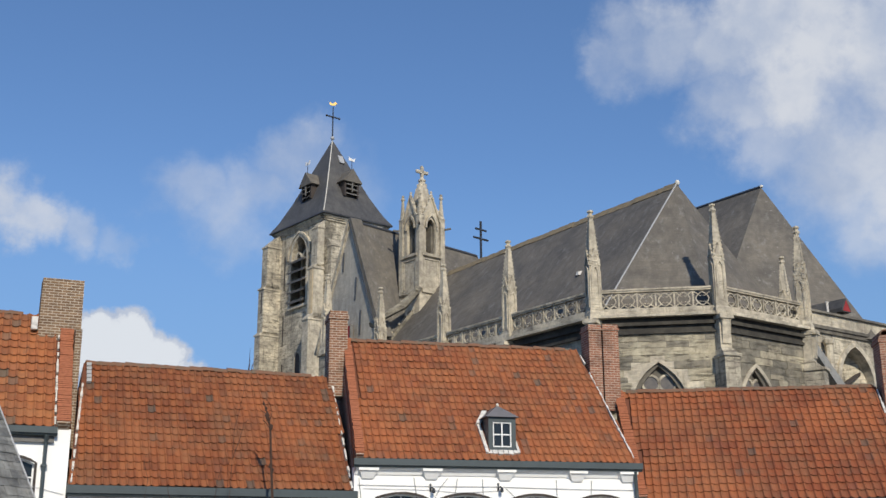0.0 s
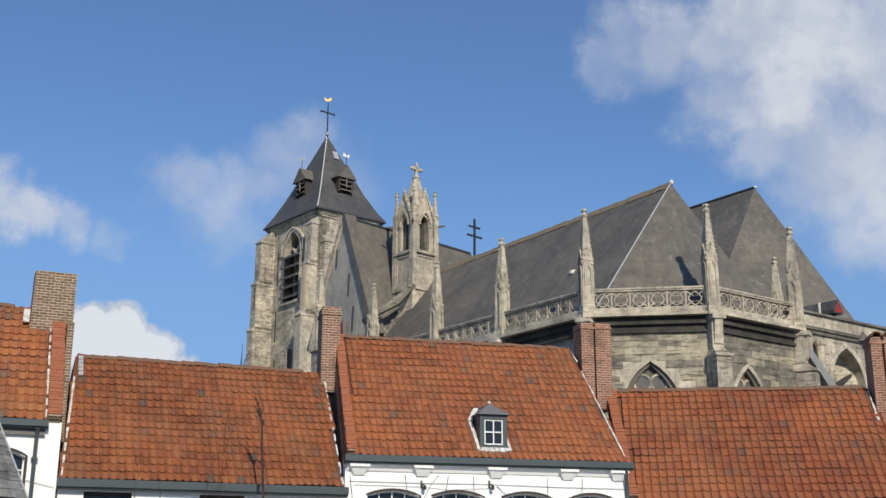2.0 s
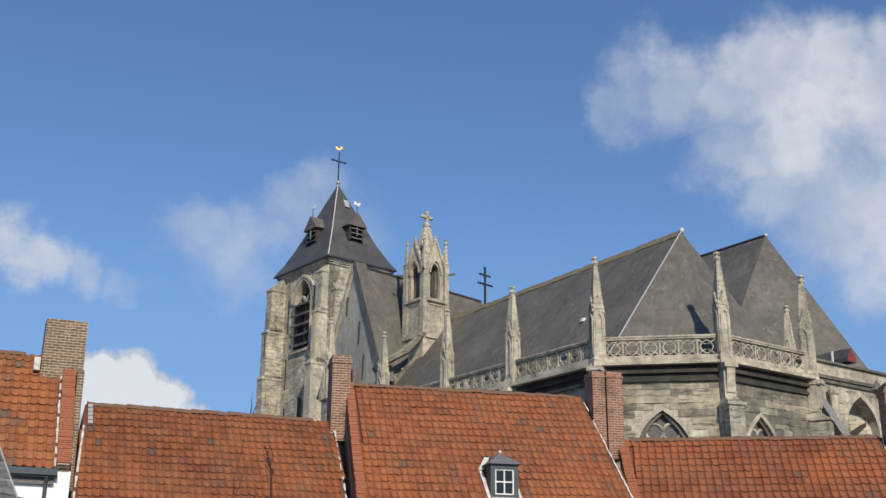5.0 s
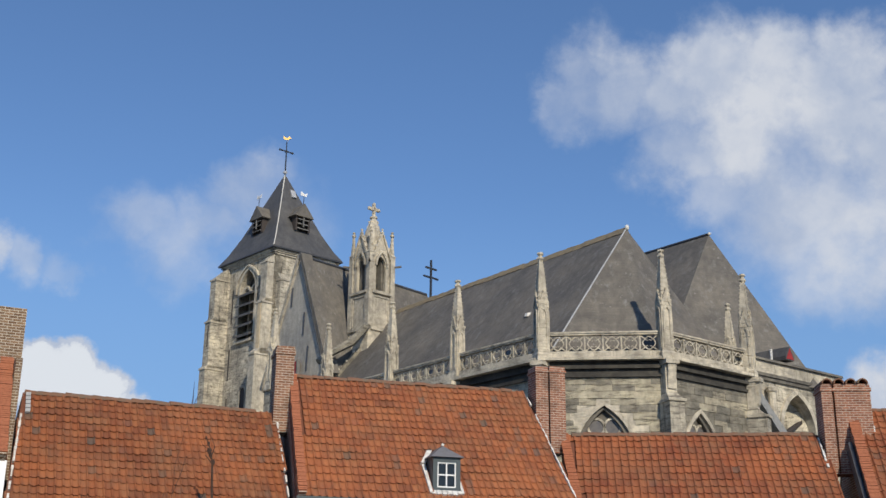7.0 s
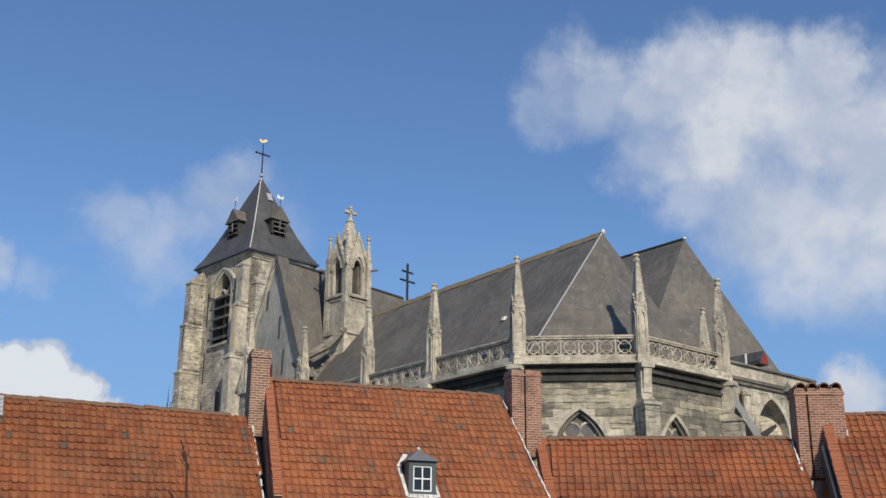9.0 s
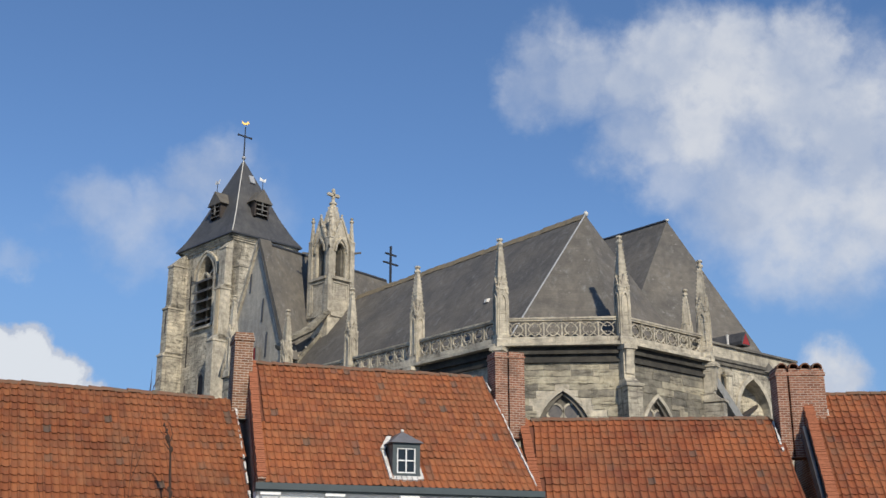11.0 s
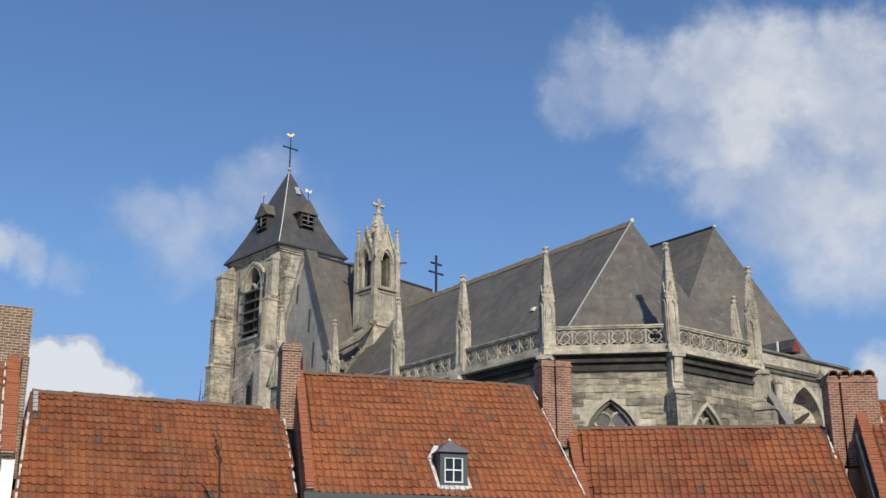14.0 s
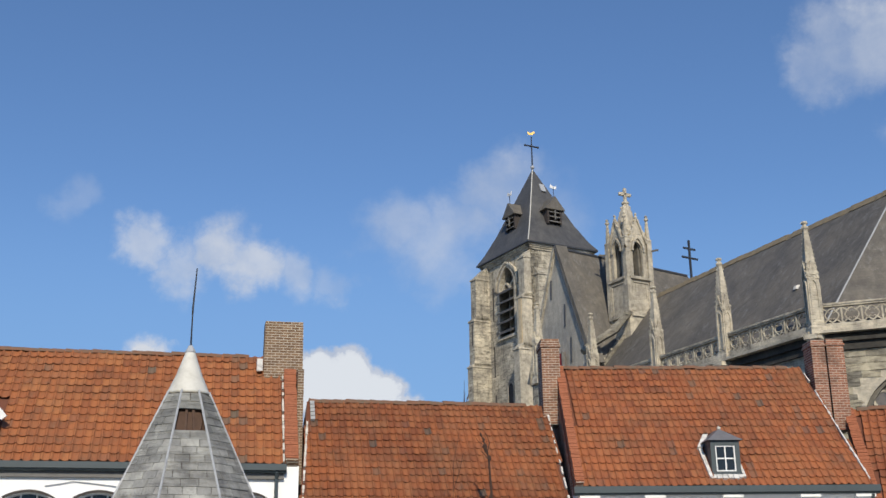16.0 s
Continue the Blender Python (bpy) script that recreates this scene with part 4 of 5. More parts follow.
# choir roof: a ridge with a polygonal end
RB = [(-6.35, 25.0), (-6.35, 4.2), (-2.75, 0.6), (2.75, 0.6), (6.35, 4.2), (6.35, 25.0)]
APEX, RIDGE_END = (0.0, 4.69, 20.85), (0.0, 25.0, 20.44)
bm = bmesh.new()
low = [bm.verts.new((x, y, 13.0)) for x, y in RB]
a, b = bm.verts.new(APEX), bm.verts.new(RIDGE_END)
for f in ((low[0], low[1], a, b), (low[1], low[2], a), (low[2], low[3], a), (low[3], low[4], a), (low[4], low[5], b, a), (low[5], low[0], b), low[::-1]):
    bm.faces.new(f)
roof = part("choir_roof", bm, SLATE, choir, "dark weathered slate choir roof")
bm = bmesh.new()
tube(bm, [(-6.35, 4.2, 13.05), (-0.05, 4.68, 20.85)], 0.04, 6)
part("hip_lead", bm, ZINC, roof, "pale lead hip roll")
MOSS = plain_material("mossy_ridge", (0.23, 0.185, 0.12), 0.9, 0.7, 3.0, alt=(0.11, 0.10, 0.075))
bm = bmesh.new()
prism(bm, [(-0.26, 0, -0.26), (0.26, 0, -0.26), (0.06, 0, 0.09), (-0.06, 0, 0.09)], [(-0.26, 0.41, -0.265), (0.26, 0.41, -0.265), (0.06, 0.41, 0.082), (-0.06, 0.41, 0.082)])
cap_me = mesh_of("ridge_cap", bm, MOSS)
for i in range(46):
    y0 = 4.7 + i * 0.432
    part("ridge_cap", cap_me, None, roof, m=pose(0, y0, 20.85 - 0.4 * (y0 - 4.69) / 19.9 + random.uniform(-0.03, 0.03), random.uniform(-2, 2), 0, 0))
bm = bmesh.new()
bmesh.ops.create_icosphere(bm, subdivisions=2, radius=0.125, matrix=Matrix.Translation((0, 4.66, 20.92)) @ Matrix.Diagonal((1, 1, 1.3, 1)))
part("ridge_knob", bm, LEAD, roof)
for y, t in ((19.3, 0.30), (8.3, 0.42)):
    bm = bmesh.new()
    x = -6.35 * (1 - t)
    z = 13.0 + 7.75 * t
    prism(bm, [(x - 0.2, y - 0.1, z - 0.05), (x + 0.1, y - 0.1, z - 0.05), (x + 0.1, y + 0.1, z - 0.05), (x - 0.2, y + 0.1, z - 0.05)], [(x - 0.16, y - 0.07, z + 0.13), (x + 0.1, y - 0.07, z + 0.2), (x + 0.1, y + 0.07, z + 0.2), (x - 0.16, y + 0.07, z + 0.13)])
    part("roof_vent", bm, FLASH, roof, "small white roof vent")
bm = bmesh.new()
prism(bm, [(x, 25.0, z) for x, z in ((-6.9, 12.0), (6.9, 12.0), (6.5, 13.15), (0.0, 20.72), (-6.5, 13.15))], [(x, 25.45, z) for x, z in ((-6.9, 12.0), (6.9, 12.0), (6.5, 13.15), (0.0, 20.72), (-6.5, 13.15))])
part("gable_parapet", bm, STONE_GREY, choir, "weathered stone gable coping")
for i in range(9):
    bm = bmesh.new()
    t = 0.12 + i * 0.085
    x, z = -6.5 * (1 - t), 13.15 + 7.57 * t
    bmesh.ops.create_icosphere(bm, subdivisions=1, radius=0.13, matrix=Matrix.Translation((x, 25.2, z + 0.06)) @ Matrix.Diagonal((1, 0.8, 0.9, 1)))
    part("crocket", bm, STONE, choir)

# double cross on the ridge
cross = thing("ridge_cross", CHURCH @ pose(0, 21.2, 20.52), "dark iron double-barred cross on the roof ridge", "cross")
bm = bmesh.new()
box(bm, (-0.055, -0.055, -0.1), (0.055, 0.055, 2.55))
part("upright", bm, IRON, cross, m=pose(0, 0, 0))
for z, w in ((1.35, 0.62), (1.95, 0.46)):
    bm = bmesh.new()
    box(bm, (-w, -0.05, z), (w, 0.05, z + 0.1))
    for s in (-1, 1):
        bmesh.ops.create_icosphere(bm, subdivisions=1, radius=0.075, matrix=Matrix.Translation((s * w, 0, z + 0.05)))
    part("crossbar", bm, IRON, cross, m=pose(0, 0, 0, 0, 0, 8))

# ---------------- taller middle choir behind ----------------
nave = thing("middle_choir", CHURCH, "taller slate-roofed middle choir behind the apse", "church")
NB = [(3.95, 30.0), (3.95, 6.63), (8.17, 3.73), (11.42, 1.49), (19.3, 5.8), (19.8, 30.0)]
bm = bmesh.new()
low = [bm.verts.new((x, y, 13.5)) for x, y in NB]
a, b = bm.verts.new((12.0, 8.65, 24.2)), bm.verts.new((12.0, 30.0, 24.2))
for f in ((low[0], low[1], a, b), (low[1], low[2], a), (low[2], low[3], a), (low[3], low[4], a), (low[4], low[5], b, a), (low[5], low[0], b), low[::-1]):
    bm.faces.new(f)
nroof = part("middle_roof", bm, SLATE, nave, "dark slate polygonal roof")
bm = bmesh.new()
tube(bm, [(12, 8.7, 24.22), (12, 29.9, 24.22)], 0.10, 6)
part("ridge_cap", bm, DARKLEAD, nroof)
bm = bmesh.new()
bmesh.ops.create_icosphere(bm, subdivisions=1, radius=0.12, matrix=Matrix.Translation((12, 8.62, 24.24)))
part("ridge_knob", bm, LEAD, nroof)
bm = bmesh.new()
prism(bm, [(4.3, 29.5, 0), (4.3, 7.0, 0), (8.3, 4.2, 0), (11.5, 2.2, 0), (18.8, 6.2, 0), (19.3, 29.5, 0)], [(4.3, 29.5, 13.49), (4.3, 7.0, 13.49), (8.3, 4.2, 13.49), (11.5, 2.2, 13.49), (18.8, 6.2, 13.49), (19.3, 29.5, 13.49)])
part("middle_wall", bm, STONE_WALL, nave)
bm = bmesh.new()
prism(bm, [(8.45, 1.85, 14.85), (9.2, 1.85, 14.85), (9.2, 1.85, 15.05), (8.85, 1.85, 15.62), (8.45, 1.85, 15.05)], [(8.45, 4.2, 14.85), (9.2, 4.2, 14.85), (9.2, 4.2, 15.05), (8.85, 4.2, 15.62), (8.45, 4.2, 15.05)])
rd = part("roof_dormer", bm, SLATE_TOWER, nave, "little slate dormer with a red board gable", pose(0.55, 0, -0.08))
bm = bmesh.new()
prism(bm, [(8.50, 1.835, 14.9), (9.15, 1.835, 14.9), (8.85, 1.835, 15.52)], [(8.50, 1.848, 14.9), (9.15, 1.848, 14.9), (8.85, 1.848, 15.52)])
part("gable_board", bm, RED_PAINT, rd, "red painted gable board")
bm = bmesh.new()
lathe(bm, 8.35, 2.3, [(0.07, 14.0), (0.07, 15.2), (0.09, 15.22), (0.09, 15.27)], 8)
part("flue_pipe", bm, FLASH, nave, "short white flue pipe")

# ---------------- side chapel ----------------
chapel = thing("side_chapel", CHURCH @ pose(0, 2.0, 0), "pale stone side chapel with parapet and arched opening", "chapel")
bm = bmesh.new()
wall_with_hole(bm, 5.4, 14.0, 0, 13.75, 0.0, 0.8, lancet(9.85, 1.45, 10.9, 2.15, 6.0))
part("chapel_wall", bm, STONE_WALL, chapel)
bm = bmesh.new()
box(bm, (5.3, -0.10, 13.78), (14.1, 0.7, 14.42))
part("parapet", bm, STONE, chapel, "pale stone parapet band")
bm = bmesh.new()
prism(bm, [(5.2, -0.24, 14.42), (14.2, -0.24, 14.42), (14.2, 0.9, 14.42), (5.2, 0.9, 14.42)], [(5.2, -0.18, 14.56), (14.2, -0.18, 14.56), (14.2, 0.5, 14.68), (5.2, 0.5, 14.68)])
part("parapet_coping", bm, STONE_DARK, chapel, "weathered coping stones")
bm = bmesh.new()
box(bm, (5.3, -0.2, 13.6), (14.1, 0.0, 13.77))
box(bm, (5.3, -0.12, 13.4), (14.1, 0.0, 13.59))
part("string_course", bm, STONE_DARK, chapel)
bm = bmesh.new()
pth = [(9.85 - 1.45, 6.0)] + [(9.85 + x, 10.9 + z) for x, z in pointed(1.45, 2.15, 9)] + [(9.85 + 1.45, 6.0)]
strip(bm, [(9.85 + (x - 9.85) * 1.08, z + (0.06 if z > 11 else 0)) for x, z in pth], 0.14, -0.10, 0.5)
part("arch_mould", bm, STONE, chapel, "pale moulded arch")
bm = bmesh.new()
box(bm, (8.2, 2.4, 0), (11.5, 2.6, 13.3))
part("blind_back", bm, STONE_DARK, chapel)
bm = bmesh.new()
bar(bm, (9.3, 0.6, 10.9), (11.4, 0.6, 11.9), 0.18)
part("brace", bm, DARK_WOOD, chapel)
bm = bmesh.new()
prism(bm, [(5.2, 0.9, 13.7), (14.2, 0.9, 13.7), (14.2, 7.0, 13.7), (5.2, 7.0, 13.7)], [(5.2, 0.9, 14.0), (14.2, 0.9, 14.0), (14.2, 7.0, 14.2), (5.2, 7.0, 14.2)])
part("lean_to_roof", bm, SLATE, chapel)
bm = bmesh.new()
lathe(bm, 7.2, -0.35, [(0.2, 9.0), (0.2, 12.7), (0.28, 12.8), (0.28, 12.98), (0.15, 13.1)], 8)
part("column", bm, STONE, chapel, "slim stone column")
bm = bmesh.new()
prism(bm, [(4.2, -1.7, 12.4), (4.2, -1.1, 12.4), (4.2, -1.1, 11.8), (4.2, -1.7, 11.8)], [(6.8, -1.7, 10.0), (6.8, -1.1, 10.0), (6.8, -1.1, 9.3), (6.8, -1.7, 9.3)])
part("flying_buttress", bm, plain_material("grey_coping_stone", (0.27, 0.27, 0.26), 0.85, 0.6, 4.0), chapel, "sloping grey flying buttress")

# ---------------- bell turret ----------------
turret = thing("bell_turret", CHURCH @ pose(-1.55, 25.5, 0.05, 0, 0, 4) @ Matrix.Diagonal((0.88, 0.88, 1, 1)), "ornate pale stone bell turret with open arches", "turret")
bm = bmesh.new()
box(bm, (-1.22, -1.22, 14.0), (1.22, 1.22, 18.9))
box(bm, (-1.12, -1.12, 18.9), (1.12, 1.12, 21.15))
box(bm, (-1.2, -1.2, 21.15), (1.2, 1.2, 21.32))
base = part("turret_base", bm, STONE, turret)
for k in range(4):
    r = Matrix.Rotation(math.pi / 2 * k, 4, "Z")
    bm = bmesh.new()
    wall_with_hole(bm, -0.8, 0.8, 21.3, 24.5, -1.05, -0.8, lancet(0, 0.46, 23.05, 0.72, 21.45))
    w = part("turret_wall", bm, STONE, turret, m=r)
    bm = bmesh.new()
    strip(bm, [(-0.72, 19.1), (-0.72, 21.0), (0.72, 21.0), (0.72, 19.1)], 0.07, -1.19, -1.12)
    box(bm, (-0.95, -1.30, 21.18), (0.95, -1.12, 21.36))
    box(bm, (-1.0, -1.34, 18.72), (1.0, -1.2, 18.98))
    part("panel_moulding", bm, STONE, w, m=pose(0, 0, 0))
    bm = bmesh.new()
    strip(bm, [(x, 23.1 + z) for x, z in pointed(0.54, 0.95, 6)], 0.07, -1.2, -1.0)
    strip(bm, [(-0.82, 23.7), (0, 25.35), (0.82, 23.7)], 0.09, -1.2, -0.95)
    prism(bm, [(-0.8, -1.08, 23.9), (0.8, -1.08, 23.9), (0, -1.08, 25.3)], [(-0.8, -0.85, 23.9), (0.8, -0.85, 23.9), (0, -0.85, 25.3)])
    for i in range(4):
        for sx in (-1, 1):
            bmesh.ops.create_icosphere(bm, subdivisions=1, radius=0.10, matrix=Matrix.Translation((sx * (0.78 - i * 0.2), -1.1, 23.95 + i * 0.4)))
    lathe(bm, 0, -1.08, [(0.05, 25.2), (0.15, 25.4), (0.05, 25.5), (0.11, 25.62), (0.02, 25.7)], 6)
    part("gablet", bm, STONE, w, m=pose(0, 0, 0))
    bm = bmesh.new()
    box(bm, (-0.2, -0.2, 18.9), (0.2, 0.2, 23.9), Matrix.Translation((-1.02, -1.02, 0)))
    prism(bm, [(-1.26, -1.26, 23.9), (-0.78, -1.26, 23.9), (-0.78, -0.78, 23.9), (-1.26, -0.78, 23.9)], [(-1.2, -1.2, 24.0), (-0.84, -1.2, 24.0), (-0.84, -0.84, 24.0), (-1.2, -0.84, 24.0)])
    prism(bm, [(-1.16, -1.16, 24.0), (-0.88, -1.16, 24.0), (-0.88, -0.88, 24.0), (-1.16, -0.88, 24.0)], [(-1.08, -1.08, 25.3), (-0.96, -1.08, 25.3), (-0.96, -0.96, 25.3), (-1.08, -0.96, 25.3)])
    lathe(bm, -1.02, -1.02, [(0.08, 25.25), (0.17, 25.36), (0.15, 25.45), (0.07, 25.5), (0.13, 25.6), (0.03, 25.68)], 6)
    for i in range(4):
        bmesh.ops.create_icosphere(bm, subdivisions=1, radius=0.19 - i * 0.02, matrix=Matrix.Translation((-1.02, -1.02, 24.15 + i * 0.32)))
    part("corner_pier", bm, STONE, turret, "corner pier with crocketed pinnacle", r)
    bm = bmesh.new()
    bar(bm, (-1.1, -1.1, 23.2), (-1.55, -1.55, 23.27), 0.11)
    part("gargoyle", bm, STONE_DARK, turret, "projecting stone water spout", r)
bm = bmesh.new()
box(bm, (-1.05, -1.05, 23.95), (1.05, 1.05, 24.2))
lathe(bm, 0, 0, [(0.95, 24.2), (0.80, 25.0), (0.52, 25.9), (0.22, 26.6)], 8, math.pi / 8)
for k in range(8):
    for i in range(5):
        z = 24.9 + i * 0.36
        d = 0.92 - (z - 24.2) / 2.4 * 0.70
        bmesh.ops.create_icosphere(bm, subdivisions=1, radius=0.105, matrix=Matrix.Rotation(math.pi / 4 * k + math.pi / 8, 4, "Z") @ Matrix.Translation((d, 0, z)) @ Matrix.Diagonal((1.3, 0.7, 0.9, 1)))
sp = part("turret_spire", bm, STONE, turret, "crocketed stone spire")
bm = bmesh.new()
lathe(bm, 0, 0, [(0.20, 26.55), (0.30, 26.62), (0.28, 26.74), (0.14, 26.8), (0.12, 27.0)], 8)
box(bm, (-0.10, -0.10, 26.95), (0.10, 0.10, 27.65))
box(bm, (-0.46, -0.10, 27.18), (0.46, 0.10, 27.38))
for p in ((-0.46, 0, 27.28), (0.46, 0, 27.28), (0, 0, 27.62)):
    bmesh.ops.create_icosphere(bm, subdivisions=1, radius=0.15, matrix=Matrix.Translation(p))
part("cross_finial", bm, STONE, sp, "weathered stone cross finial")
bm = bmesh.new()
lathe(bm, 0, 0, [(0.42, 21.9), (0.40, 21.98), (0.30, 22.2), (0.25, 22.55), (0.12, 22.7), (0.08, 23.9)], 12)
tagged(part("bell", bm, IRON, turret), "dark bronze bell")
# blocks added to close the arches; their dark colour imitates the shaded interior
bm = bmesh.new()
box(bm, (-0.12, -0.12, 21.3), (0.78, 0.78, 24.0))
box(bm, (-0.78, 0.2, 21.3), (-0.12, 0.78, 24.0))
box(bm, (0.3, -0.7, 21.3), (0.78, -0.12, 24.0))
part("turret_core", bm, STONE_DARK, turret)

# ---------------- transept ----------------
trans = thing("transept", CHURCH, "slate-clad transept with steep gable beside the tower", "church")
bm = bmesh.new()
tri = [(-5.0, 25.0, 15.6), (-5.0, 32.9, 15.6), (-5.0, 28.75, 24.1)]
prism(bm, tri, [(5.6, y, z - (0.75 if z > 20 else 0)) for _, y, z in tri])
troof = part("transept_roof", bm, SLATE, trans, "dark slate transept roof")
bm = bmesh.new()
box(bm, (-4.9, 25.35, 0), (5.5, 32.8, 15.58))
part("transept_wall", bm, STONE_WALL, trans)
bm = bmesh.new()
for y in (25.0,):
    prism(bm, [(-5.14, y - 0.30, 15.7), (-4.3, y - 0.30, 15.7), (-4.3, y + 0.12, 15.7), (-5.14, y + 0.12, 15.7)], [(-5.14, 28.6, 24.32), (-4.3, 28.6, 24.32), (-4.3, 28.95, 24.32), (-5.14, 28.95, 24.32)])
part("verge_coping", bm, SLATE, troof, "grey verge capping")
bm = bmesh.new()
bar(bm, (-5.18, 25.1, 15.7), (-5.18, 28.72, 24.1), 0.06)
part("verge_gutter", bm, DARKLEAD, troof, "dark verge gutter")
bm = bmesh.new()
tube(bm, [(-4.4, 28.75, 24.12), (5.5, 28.75, 23.4)], 0.1, 6)
part("ridge_cap", bm, DARKLEAD, troof)
bm = bmesh.new()
bar(bm, (-5.12, 32.85, 15.7), (-5.12, 28.85, 24.15), 0.16, 0.24)
part("gable_coping", bm, STONE, troof, "pale stone gable coping")
# thin sheet before the gable; its pale colour imitates sun on that face
bm = bmesh.new()
prism(bm, [(-5.035, y, z) for y, z in ((25.1, 15.62), (32.8, 15.62), (28.75, 24.0))], [(-5.004, y, z) for y, z in ((25.1, 15.62), (32.8, 15.62), (28.75, 24.0))])
part("gable_cladding", bm, SLATE_GABLE, troof, "weathered gable cladding, paler for painted sunlight")
for y, z, l in ((29.6, 20.8, 1.3), (28.0, 18.6, 1.5), (27.4, 16.2, 1.6)):
    bm = bmesh.new()
    bar(bm, (-5.05, y, z), (-5.05, y - 0.05 * l, z + l), 0.10)
    part("vent_slit", bm, DARKLEAD, troof)
pinnacle(-7.0, 28.2, 14.9, 0, 1.0, trans)
bm = bmesh.new()
tube(bm, [(-6.2, 24.2, 16.1), (-5.5, 24.2, 16.7), (-4.6, 24.25, 17.2), (-3.8, 24.3, 17.7), (-3.1, 24.35, 18.4), (-2.5, 24.4, 19.0)], [0.22, 0.27, 0.23, 0.3, 0.24, 0.2], 7)
part("carved_coping", bm, STONE_GREY, trans, "curved carved stone coping")
for i in range(7):
    bm = bmesh.new()
    bmesh.ops.create_icosphere(bm, subdivisions=1, radius=0.15, matrix=Matrix.Translation((-5.6 + i * 0.45, 24.2, 16.85 + 0.055 * i * i)) @ Matrix.Diagonal((1, 0.8, 1.3, 1)))
    part("crocket", bm, STONE_GREY, trans)

bm = bmesh.new()
box(bm, (-5.34, 28.1, 15.55), (-5.16, 28.85, 16.9))
hatch = part("hatch", bm, RED_PAINT, trans, "dull red wooden hatch")
bm = bmesh.new()
for y in (28.02, 28.85):
    box(bm, (-5.38, y, 15.55), (-5.16, y + 0.08, 16.95))
part("hatch_frame", bm, LOUVRE, hatch)

# ---------------- tower ----------------
tower = thing("church_tower", pose(-10.45, 94.44, 0, 0, 0, 39), "square stone church tower with slate pyramid roof", "tower")
W, WY, TOP = 7.3, 9.0, 32.2      # sides at the eaves, height of the eaves
IN = 0.40                # the wall stands this far inside the eaves
bm = bmesh.new()
box(bm, (IN + 0.9, IN + 0.9, 0), (W - IN - 0.2, WY - IN - 0.2, 31.6))
part("tower_core", bm, STONE_DARK, tower)
for i, m in enumerate((pose(IN, WY - IN, 0, 0, 0, -90), pose(IN, IN, 0, 0, 0, 0), pose(W - IN, IN, 0, 0, 0, 90), pose(W - IN, WY - IN, 0, 0, 0, 180))):
    L = (W if i % 2 else WY) - 2 * IN
    bm = bmesh.new()
    if i == 0:
        wall_with_hole(bm, 0, L, 0, 31.6, 0, 0.85, lancet(L / 2 + 0.1, 1.25, 29.0, 2.1, 24.6))
    else:
        box(bm, (0, 0, 0), (L, 0.85, 31.6))
    part("tower_wall", bm, STONE_WALL, tower, m=m)
    bm = bmesh.new()
    for z0, z1, o in ((31.6, 31.78, 0.10), (31.78, 31.92, 0.2), (31.92, 32.12, 0.3)):
        box(bm, (-o, -o, z0), (L + o, 0.3, z1))
    part("tower_cornice", bm, STONE, tower, m=m)
mL = pose(IN, WY - IN, 0, 0, 0, -90)
L = WY - 2 * IN
cx = L / 2 + 0.1
bm = bmesh.new()
arch = [(cx - 1.25, 24.6)] + [(cx + x, 29.0 + z) for x, z in pointed(1.25, 2.1, 9)] + [(cx + 1.25, 24.6)]
strip(bm, [(cx + (x - cx) * 1.13, z + (0.1 if z > 29.1 else 0)) for x, z in arch], 0.16, -0.12, 0.5)
strip(bm, [(cx + (x - cx) * 1.5, z + (0.3 if z > 29.1 else 0)) for x, z in arch if z > 26], 0.10, -0.22, 0.1)
belfry = part("belfry_arch", bm, STONE, tower, "moulded pointed belfry opening", mL)
bm = bmesh.new()
box(bm, (cx - 0.09, 0.2, 24.6), (cx + 0.09, 0.5, 29.3))
for s in (-1, 1):
    strip(bm, [(cx + s * 0.62 + x, 28.7 + z) for x, z in pointed(0.6, 0.9, 6)], 0.09, 0.2, 0.5)
part("mullion", bm, STONE, belfry)
for i in range(5):
    bm = bmesh.new()
    z = 24.75 + i * 0.93
    prism(bm, [(cx - 1.25, -0.45, z), (cx + 1.25, -0.45, z), (cx + 1.25, 0.55, z + 0.55), (cx - 1.25, 0.55, z + 0.55)], [(cx - 1.25, -0.45, z + 0.16), (cx + 1.25, -0.45, z + 0.16), (cx + 1.25, 0.55, z + 0.78), (cx - 1.25, 0.55, z + 0.78)])
    part("louvre", bm, SLATE_TOWER, belfry, "sloping dark louvre board")
bm = bmesh.new()
box(bm, (cx - 1.5, -0.25, 24.3), (cx + 1.5, 0.3, 24.55))
part("sill", bm, STONE, belfry)


def tower_buttress(m, steps, width, mat=STONE_WALL):
    """Stepped buttress: (height to, reach) from the top down; local y out of the wall is negative."""
    bm = bmesh.new()
    for i, (z, reach) in enumerate(steps):
        z0 = steps[i + 1][0] if i + 1 < len(steps) else 0
        inner = steps[i - 1][1] if i else 0.05
        prism(bm, [(0, -reach, z - 0.001), (width, -reach, z - 0.001), (width, 0.1, z - 0.001), (0, 0.1, z - 0.001)], [(0, -inner, z + 0.9 * (reach - inner) + 0.05), (width, -inner, z + 0.9 * (reach - inner) + 0.05), (width, 0.1, z + 0.9 * (reach - inner) + 0.05), (0, 0.1, z + 0.9 * (reach - inner) + 0.05)])
        box(bm, (0, -reach, z0), (width, 0.1, z))
    ob = part("tower_buttress", bm, mat, tower, "stepped stone corner buttress", m)
    for z, reach in steps:
        bm = bmesh.new()
        box(bm, (-0.07, -reach - 0.08, z - 0.16), (width + 0.07, 0.05, z))
        part("set_off", bm, STONE, ob)


